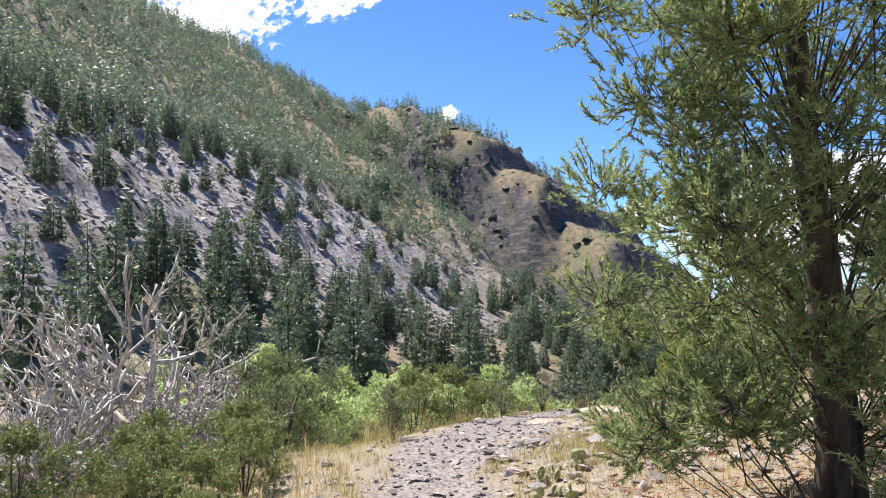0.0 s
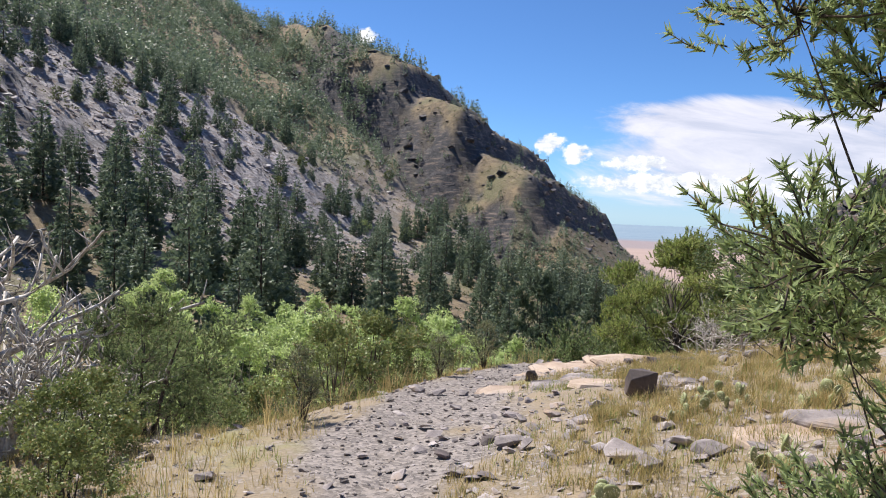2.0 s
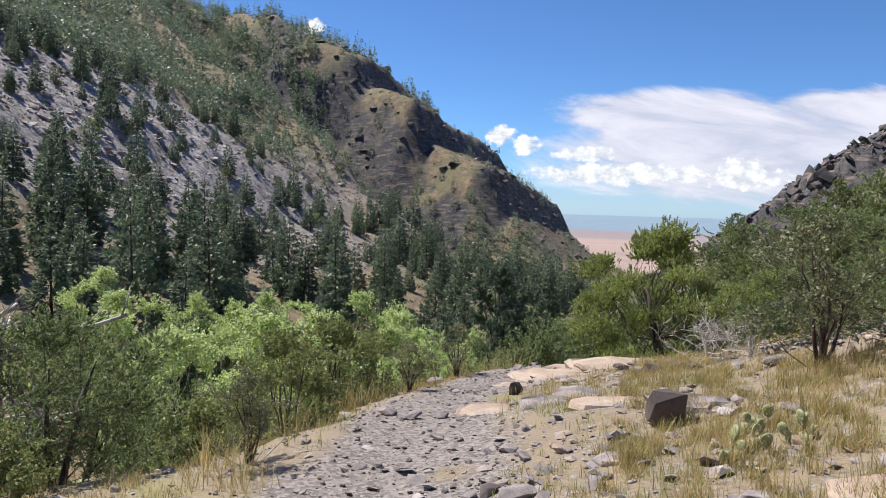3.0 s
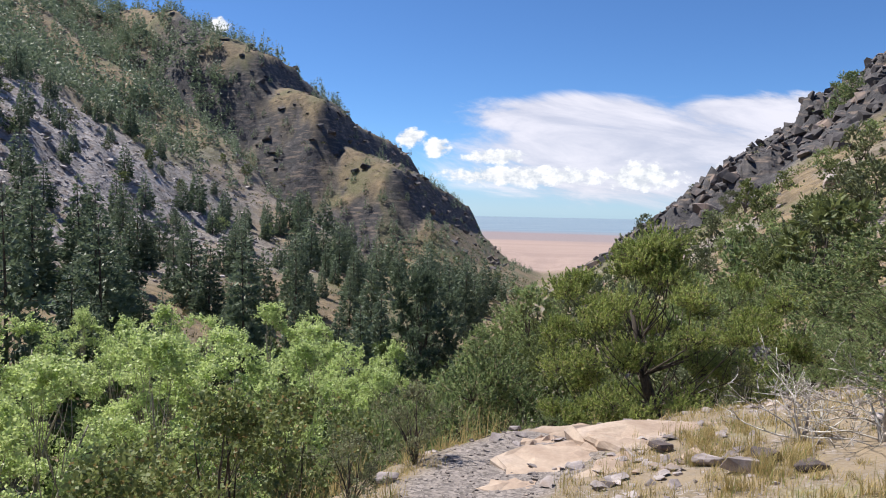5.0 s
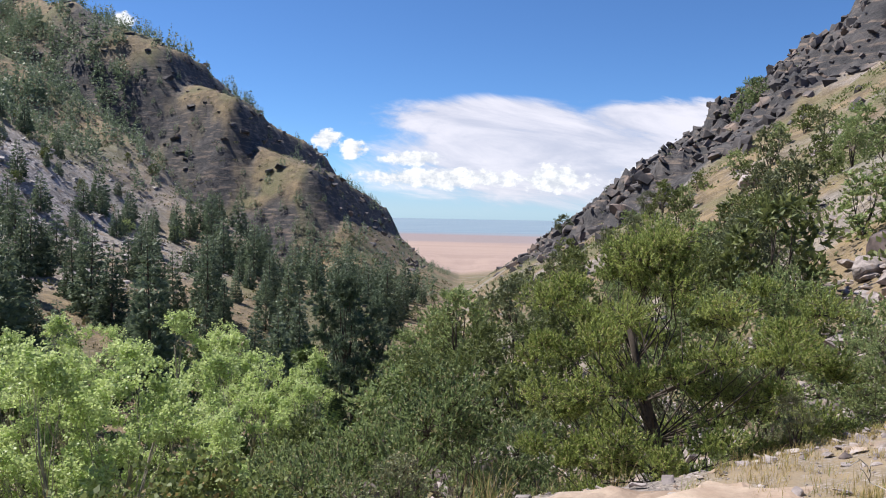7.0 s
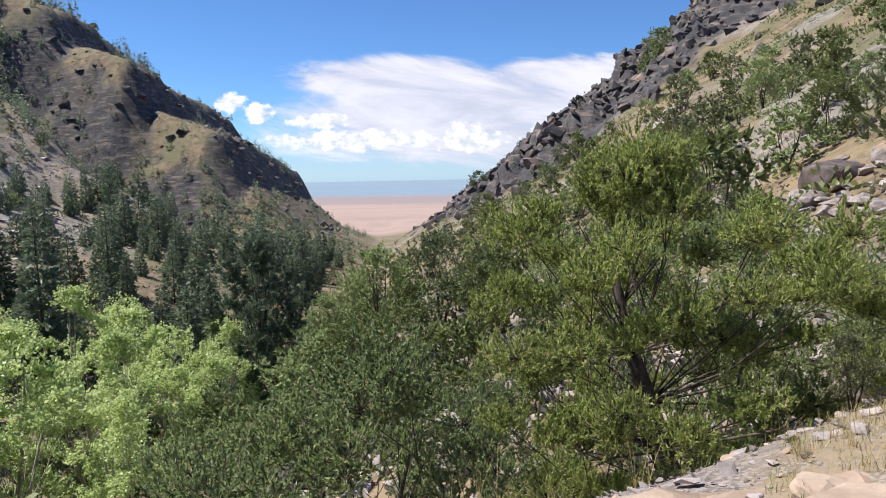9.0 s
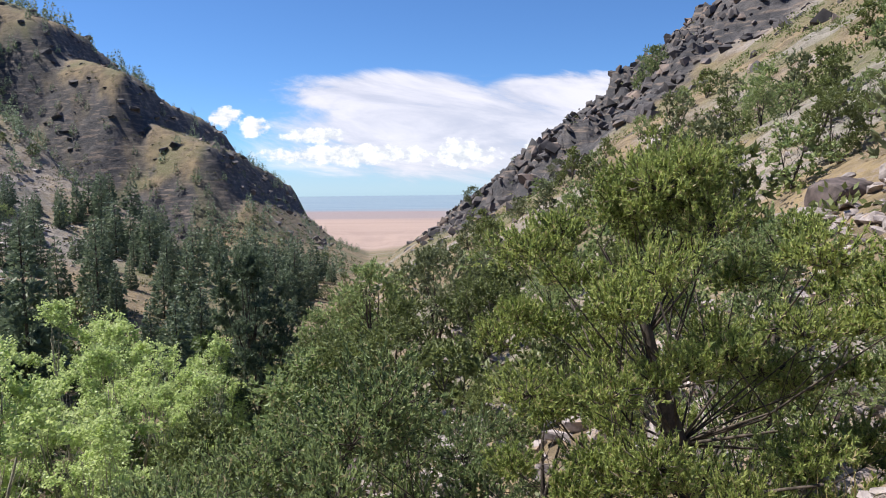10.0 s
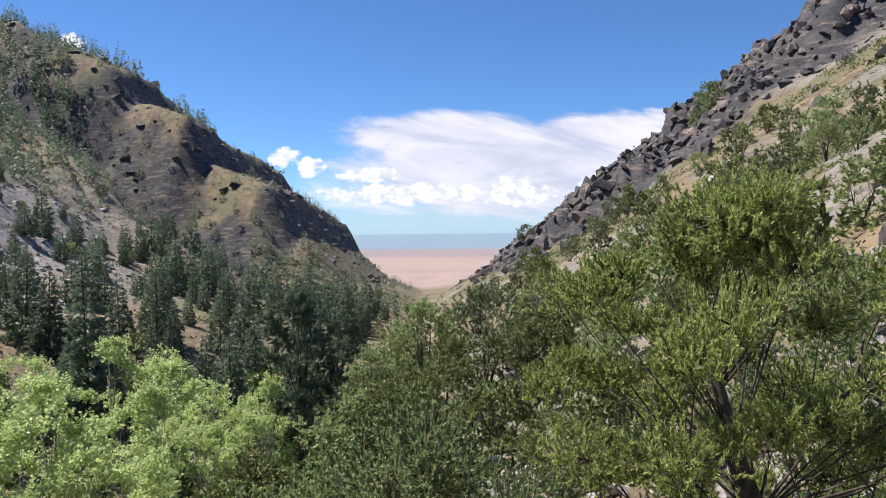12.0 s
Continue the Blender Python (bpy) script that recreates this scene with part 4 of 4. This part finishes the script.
# bleached dead trees at the trail's edge
for n, (x, y, h, turn) in enumerate(((-6.2, 6.2, 2.0, 0), (-5.6, 6.9, 1.3, 120), (-6.9, 5.2, 1.6, 60), (-5.8, 4.6, 1.1, 200), (-4.9, 5.9, 0.8, 20))):
    t = woody_plant("dead_tree", h, h * 1.0, 19, 6, 4, 0, "none", PINE, DEAD_WOOD, 150 + n, stems=2, low=0.15, trunk_r=0.19 * h / 2, lift=0.14, crown_top=0.6, bare=0.2, twig_wood=0.011, wander=0.42, upward=0.6)
    stand(t, x, y, "bleached bare dead tree with twisted branches", "dead tree", "dead trees", turn)
for n, (x, y, h) in enumerate(((0.55, 10.7, 0.55), (0.2, 11.2, 0.5))):
    t = woody_plant("dead_shrub", h, 0.75, 16, 5, 4, 0, "none", PINE, DEAD_WOOD, 160 + n, stems=3, low=0.05, trunk_r=0.03, lift=0.02, bare=0.1, twig_wood=0.003, wander=0.3)
    stand(t, x, y, "bare grey dead shrub with thin tangled twigs", "shrub", "dead shrubs")


# ---- stones and ledges of the trail ----
def slab_mesh(name, w, d, h, mat, seed, sides=11):
    """A worn flat slab with a ragged outline, a bevelled rim and an uneven top in two layers."""
    r = random.Random(seed)
    bm = bmesh.new()
    rings = []
    shape = [r.uniform(0.68, 1.08) for _ in range(sides)]
    for z, k in ((-h, 1.0), (-0.35 * h, 1.03), (-0.1 * h, 0.97), (0.0, 0.88), (0.01, 0.5)):
        ring = []
        for s in range(sides):
            a = 2 * math.pi * s / sides
            q = shape[s] * k * (1 + r.uniform(-0.03, 0.03))
            c, sn = math.cos(a), math.sin(a)
            sq = 1 / max(abs(c), abs(sn)) ** 0.55
            ring.append(bm.verts.new((c * sq * q * w / 2, sn * sq * q * d / 2, z + r.uniform(-0.16, 0.16) * h)))
        rings.append(ring)
    for a, b in zip(rings, rings[1:]):
        for s in range(sides):
            bm.faces.new((a[s], a[(s + 1) % sides], b[(s + 1) % sides], b[s]))
    bm.faces.new(rings[-1])
    bm.faces.new(rings[0][::-1])
    bmesh.ops.triangulate(bm, faces=bm.faces)
    me = bpy.data.meshes.new(name)
    bm.to_mesh(me)
    bm.free()
    me.materials.append(mat)
    return me


def lay(name, me, x, y, label, category, group="", turn=0.0, tilt=(0, 0), up=0.0):
    ob = new(name, me)
    ob.matrix_basis = pose(x, y, ground_z(x, y) + up, tilt[0], tilt[1], turn)
    return tagged(ob, label, category, group)


for n, (x, y, w, d, h, turn, up) in enumerate(((-0.75, 13.1, 1.5, 1.0, 0.16, 8, 0.09), (-1.55, 12.35, 0.85, 1.1, 0.14, 25, 0.07), (-1.75, 13.35, 0.45, 0.4, 0.26, 40, 0.14), (-0.55, 13.75, 0.5, 0.35, 0.1, -12, 0.04), (-1.9, 11.7, 0.4, 0.5, 0.08, 5, 0.03),
                                               (-1.1, 12.1, 0.75, 0.5, 0.08, 60, 0.03), (-0.45, 12.2, 0.4, 0.3, 0.1, 10, 0.05), (-1.25, 13.85, 1.1, 0.6, 0.14, -6, 0.08), (-1.5, 12.9, 0.6, 0.5, 0.1, 33, 0.1), (-0.95, 12.65, 0.7, 0.35, 0.09, -20, 0.16))):
    lay("rock_slab", slab_mesh("rock_slab", w * 1.25, d, h, SLAB_ROCK, 200 + n, 17), x + 0.05, y - 0.95, "pinkish flat sandstone slab set in the ground", "rock", "sandstone slabs", turn, (2, -2), up * 0.15 - 0.01)
for n, (x, y, w, d, h, turn, up) in enumerate(((-0.72, 8.4, 0.62, 0.32, 0.08, 10, 0.04), (-1.25, 8.9, 0.5, 0.35, 0.07, 40, 0.03), (-0.05, 8.1, 0.45, 0.3, 0.1, -20, 0.05), (-1.75, 8.9, 0.55, 0.4, 0.05, 15, 0.025),
                                               (-0.1, 7.95, 0.35, 0.28, 0.1, 70, 0.06), (-1.0, 9.3, 0.6, 0.4, 0.08, -30, 0.04), (0.55, 6.1, 0.55, 0.35, 0.07, 20, 0.03), (0.9, 6.3, 0.6, 0.35, 0.07, -15, 0.03), (-0.55, 6.9, 0.25, 0.2, 0.05, 0, 0.02))):
    lay("flat_stone", slab_mesh("flat_stone", w, d, h, GREY_ROCK if n % 3 else SLAB_ROCK, 220 + n, 9), x, y, "weathered flat stone lying beside the trail", "rock", "flat stones", turn, (4, -5), up)

block = lay("rock_block", rock_mesh("rock_block", 0.25, 0.2, 0.3, DARK_ROCK, 240, 16, 0.005), -0.27, 7.62, "dark brown upright rock block beside the trail", "rock", "", 25, (6, 4), 0.10)
lay("rock", rock_mesh("rock", 0.16, 0.14, 0.2, DARK_ROCK, 241, 14, 0.008), -1.7, 10.03, "small dark upright stone on the gravel", "rock", "", 10, (0, 0), 0.05)
for n, (x, y, s, m) in enumerate(((-0.2, 5.95, 0.34, 1), (0.1, 6.15, 0.26, 0), (-0.05, 5.75, 0.28, 1), (0.25, 5.9, 0.3, 0), (-1.0, 6.45, 0.28, 1), (-1.2, 6.6, 0.2, 1), (-0.85, 6.3, 0.22, 0), (-1.4, 6.25, 0.18, 1), (-0.35, 10.5, 0.42, 1), (-0.15, 10.75, 0.36, 1),
                                  (-0.5, 10.85, 0.3, 0), (0.0, 10.3, 0.28, 1), (-2.25, 8.45, 0.22, 1), (-2.05, 8.6, 0.2, 0), (-2.5, 8.5, 0.25, 1), (-1.85, 7.8, 0.15, 0), (-1.9, 6.1, 0.12, 1), (-0.75, 11.5, 0.3, 1), (-2.85, 11.0, 0.3, 0),
                                  (0.6, 9.5, 0.28, 0), (0.35, 9.8, 0.22, 0), (-1.1, 7.15, 0.16, 0), (0.45, 7.6, 0.2, 0), (1.2, 6.0, 0.24, 0), (-0.35, 4.3, 0.18, 0), (-0.15, 5.0, 0.2, 0), (-2.6, 5.4, 0.2, 0))):
    lay("rock", rock_mesh("rock", s * 0.75, s * 0.55, s * 0.24, DARK_ROCK if m and n % 2 else GREY_ROCK, 250 + n, 18, 0.003), x, y, "dark angular rock on the ground" if m and n % 2 else "pale grey angular rock on the ground", "rock", "trail rocks", n * 49, (random.Random(n).uniform(-12, 12), 8), s * 0.12)

# loose stones and gravel
def path_chance(x, y, m):
    return m["path"] * 0.9 + 0.16 * (np.hypot(x + 1, y - 6) < 9)


r_ = np.random.RandomState(6)
gx, gy = r_.uniform(-4.5, 3.0, 60000), r_.uniform(1.0, 15.0, 60000)
gz, gm = land(gx, gy)
ok = r_.rand(60000) < path_chance(gx, gy, gm) * np.clip(8 / np.hypot(gx, gy - 1), 0.35, 1) * 0.55
stones("gravel", [(a, b, c, 0.014 + 0.05 * q ** 5) for a, b, c, q in zip(gx[ok], gy[ok], gz[ok], r_.rand(int(ok.sum())))][:5200], GRAVEL, 300, "loose grey-purple gravel on the footpath", "gravel")
lx, ly = r_.uniform(-4.0, 4.5, 9000), r_.uniform(2.0, 15.0, 9000)
lz, lm = land(lx, ly)
ok = r_.rand(9000) < (1 - 0.6 * lm["path"]) * np.clip(0.35 + fbm(lx, ly, 1.4, 3) * 3, 0.05, 1) * np.where(lx - trail(ly)[0] < 0, 0.35, 1)
stones("stone_litter", [(a, b, c, 0.03 + 0.13 * q ** 3) for a, b, c, q in zip(lx[ok], ly[ok], lz[ok], r_.rand(int(ok.sum())))][:3600], GREY_ROCK, 330, "small flat broken stones strewn over dry ground", "stones", (0.25, 0.6))
sx, sy = r_.uniform(-4.0, 4.0, 500), r_.uniform(2.5, 14.5, 500)
sz, sm = land(sx, sy)
small = [rock_mesh("stone", 0.11, 0.085, 0.05, mat, 310 + k, 13, 0.004) for k, mat in enumerate((GREY_ROCK, DARK_ROCK, GREY_ROCK, SLAB_ROCK, GREY_ROCK))]
for n in range(230):
    if sm["path"][n] > 0.3 and n % 6:
        continue
    ob = new("stone", small[n % 5])
    s = 0.45 + 1.1 * r_.rand() ** 2.5
    ob.matrix_basis = pose(sx[n], sy[n], sz[n] + 0.008, r_.uniform(-12, 12), r_.uniform(-12, 12), r_.uniform(0, 360))
    ob.scale = (s, s, s)
    tagged(ob, "small angular stone lying on the stony ground", "stone", "loose stones")


# ---- grass ----
def grass(name, count, x0, x1, y0, y1, chance, blades, tall, mat, label, seed):
    r = np.random.RandomState(seed)
    x, y = r.uniform(x0, x1, count), r.uniform(y0, y1, count)
    z, m = land(x, y)
    ok = r.rand(count) < chance(x, y, m)
    sh = Shape()
    random.seed(seed)
    for a, b, c in zip(x[ok], y[ok], z[ok]):
        h = tall * random.uniform(0.4, 1.2)
        for _ in range(blades):
            w = random.uniform(0, 6.283)
            out = random.uniform(0.05, 0.75)
            p = Vector((a + random.gauss(0, 0.04), b + random.gauss(0, 0.04), c - 0.01))
            way = Vector((math.cos(w) * out, math.sin(w) * out, 1.0)).normalized() * h * random.uniform(0.5, 1.1)
            side = Vector((-way.y, way.x, 0.01)).normalized() * random.uniform(0.0015, 0.0032)
            i = len(sh.v)
            mid = p + way * 0.55
            tip = p + way + Vector((math.cos(w), math.sin(w), -0.25)) * h * 0.25 * out
            sh.v += [p - side, p + side, mid + side * 0.7, mid - side * 0.7, tip]
            sh.f += [(i, i + 1, i + 2, i + 3), (i + 3, i + 2, i + 4)]
    return tagged(new(name, sh.mesh(name, mat, True)), label, "grass", kind="stuff")


def verge(x, y):
    return x - trail(y)[0]


grass("dry_grass", 32000, -6.5, 4.5, 1.0, 15.5, lambda x, y, m: (1 - m["path"]) ** 2 * np.clip(0.35 + fbm(x, y, 1.2, 3) * 3.0, 0.02, 1) * np.where(verge(x, y) < 0, 0.85, 0.55), 13, 0.11, GRASS, "dry straw-coloured grass along the trail", 31)
grass("green_grass", 11000, -6.5, 4.0, 1.0, 15.5, lambda x, y, m: (1 - m["path"]) ** 2 * np.clip(fbm(x, y, 1.7, 3) * 4.0, 0, 1) * np.where(verge(x, y) < 0, 1.0, 0.7), 12, 0.11, GREEN_GRASS, "short green grass among the stones", 32)
grass("tall_grass", 2600, -6, 0.5, 3.5, 15.5, lambda x, y, m: np.exp(-((verge(x, y) + 1.25) / 0.45) ** 2) * 0.5 + 0.12 * (y > 13.6) * (x < 1) * (verge(x, y) < 0.3), 14, 0.42, GRASS, "tall dry grass stalks on the edge of the drop", 33)
grass("grass_tufts", 900, -0.6, 3.0, 5.0, 12.0, lambda x, y, m: 0.85 * np.clip(0.5 + fbm(x, y, 2.0, 2) * 4, 0, 1) * (1 - m["path"]), 70, 0.15, GRASS, "golden tufts of bunch grass on dry ground", 34)
litter = Shape()
random.seed(8)
for _ in range(5200):
    w, q = random.uniform(0, 6.283), 1.9 * math.sqrt(random.random())
    x, y = 1.9 + math.cos(w) * q, 4.1 + math.sin(w) * q
    if verge(x, y) > 0.9:
        litter.blade(Vector((x, y, ground_z(x, y) + 0.012)), Vector((random.uniform(-1, 1), random.uniform(-1, 1), random.uniform(-0.1, 0.35))) * 0.07, 0.009)
tagged(new("needle_litter", litter.mesh("needle_litter", LITTER, True)), "reddish brown fallen pine needles under the tree", "litter", kind="stuff")


# ---- prickly pear ----
def pad_mesh(seed):
    """An oval flattened cactus pad, its foot at the origin."""
    r = random.Random(seed)
    bm = bmesh.new()
    bmesh.ops.create_icosphere(bm, subdivisions=2, radius=1.0)
    for v in bm.verts:
        v.co = Vector((v.co.x * 0.048 * (1 + 0.25 * v.co.z), v.co.y * 0.016, v.co.z * 0.062 + 0.055))
    me = bpy.data.meshes.new("pad")
    bm.to_mesh(me)
    bm.free()
    me.materials.append(CACTUS)
    me.polygons.foreach_set("use_smooth", np.ones(len(me.polygons), bool))
    return me


def spine_mesh(seed):
    random.seed(seed)
    sh = Shape()
    for _ in range(110):
        w, t = random.uniform(0, 6.283), random.uniform(-1, 1)
        side = random.choice((-1, 1))
        x, z = math.cos(w) * math.sqrt(random.random()) * 0.046, 0.055 + math.sin(w) * math.sqrt(random.random()) * 0.06
        sh.blade(Vector((x, side * 0.012, z)), Vector((x * 6 + random.uniform(-0.4, 0.4), side, (z - 0.055) * 8 + random.uniform(-0.4, 0.4))).normalized() * 0.028, 0.0022)
    return sh.mesh("spine_cover", SPINE, True)


PADS, SPINES = [pad_mesh(k) for k in range(2)], [spine_mesh(k) for k in range(2)]
rc = random.Random(12)
for cx, cy, n in ((-0.12, 4.45, 9), (-0.28, 5.2, 8), (0.1, 6.8, 10), (0.4, 6.95, 8), (0.85, 6.7, 9), (1.1, 7.3, 10), (0.5, 5.6, 8), (-0.3, 4.9, 6), (0.2, 7.25, 6), (-0.05, 4.05, 7), (1.5, 6.6, 8)):
    clump = new("prickly_pear")
    clump.matrix_basis = pose(cx, cy, ground_z(cx, cy) - 0.01)
    tagged(clump, "spiny pale green prickly pear cactus clump", "cactus", "prickly pears")
    for k in range(n):
        w, q = rc.uniform(0, 6.283), 0.13 * math.sqrt(rc.random())
        x, y = math.cos(w) * q, math.sin(w) * q
        high = k > n * 0.6
        pad = part("pad", PADS[k % 2], clump)
        s = rc.uniform(0.5, 0.85)
        pad.matrix_basis = pose(x, y, (0.07 if high else 0.0) + ground_z(cx + x, cy + y) - ground_z(cx, cy), rc.uniform(-28, 28), rc.uniform(-28, 28), rc.uniform(0, 180)) @ Matrix.Diagonal((s, s, s, 1))
        part("spine_cover", SPINES[k % 2], pad, "pale straw-coloured spines")

# boulders on the near eastern slope
for n, (x, y, sx_, sy_, sz_, mat, turn, up) in enumerate(((11.7, 33.0, 2.3, 1.8, 1.9, DARK_ROCK, 20, -0.2), (10.2, 32.2, 1.4, 1.1, 0.9, GREY_ROCK, 10, 0.2), (13.2, 32.4, 1.4, 1.2, 0.9, GREY_ROCK, 100, 0.0),
                                                          (-5.9, 33.2, 1.6, 1.2, 1.4, DARK_ROCK, 0, 0.5), (-2.2, 31.5, 1.5, 1.2, 0.9, GREY_ROCK, 40, 0.3), (-1.3, 30.3, 1.3, 1.0, 0.8, GREY_ROCK, 80, 0.2), (-3.4, 31.8, 1.8, 1.4, 1.1, DARK_ROCK, 130, 0.2),
                                                          (-6.6, 31.8, 2.4, 2.0, 2.6, DARK_ROCK, 30, 0.3), (-7.3, 30.5, 1.8, 1.5, 1.8, DARK_ROCK, 75, 0.3), (24.5, 84, 3.5, 2.5, 1.6, GREY_ROCK, 10, 0.4), (9.5, 26.5, 1.1, 0.9, 0.7, GREY_ROCK, 50, 0.2))):
    lay("boulder", rock_mesh("boulder", sx_, sy_, sz_, mat, 400 + n, 26, 0.05), x, y, "large angular dark boulder on the slope" if mat is DARK_ROCK else "large pale grey boulder on the slope", "boulder", "boulders", turn, (8, -6), up)
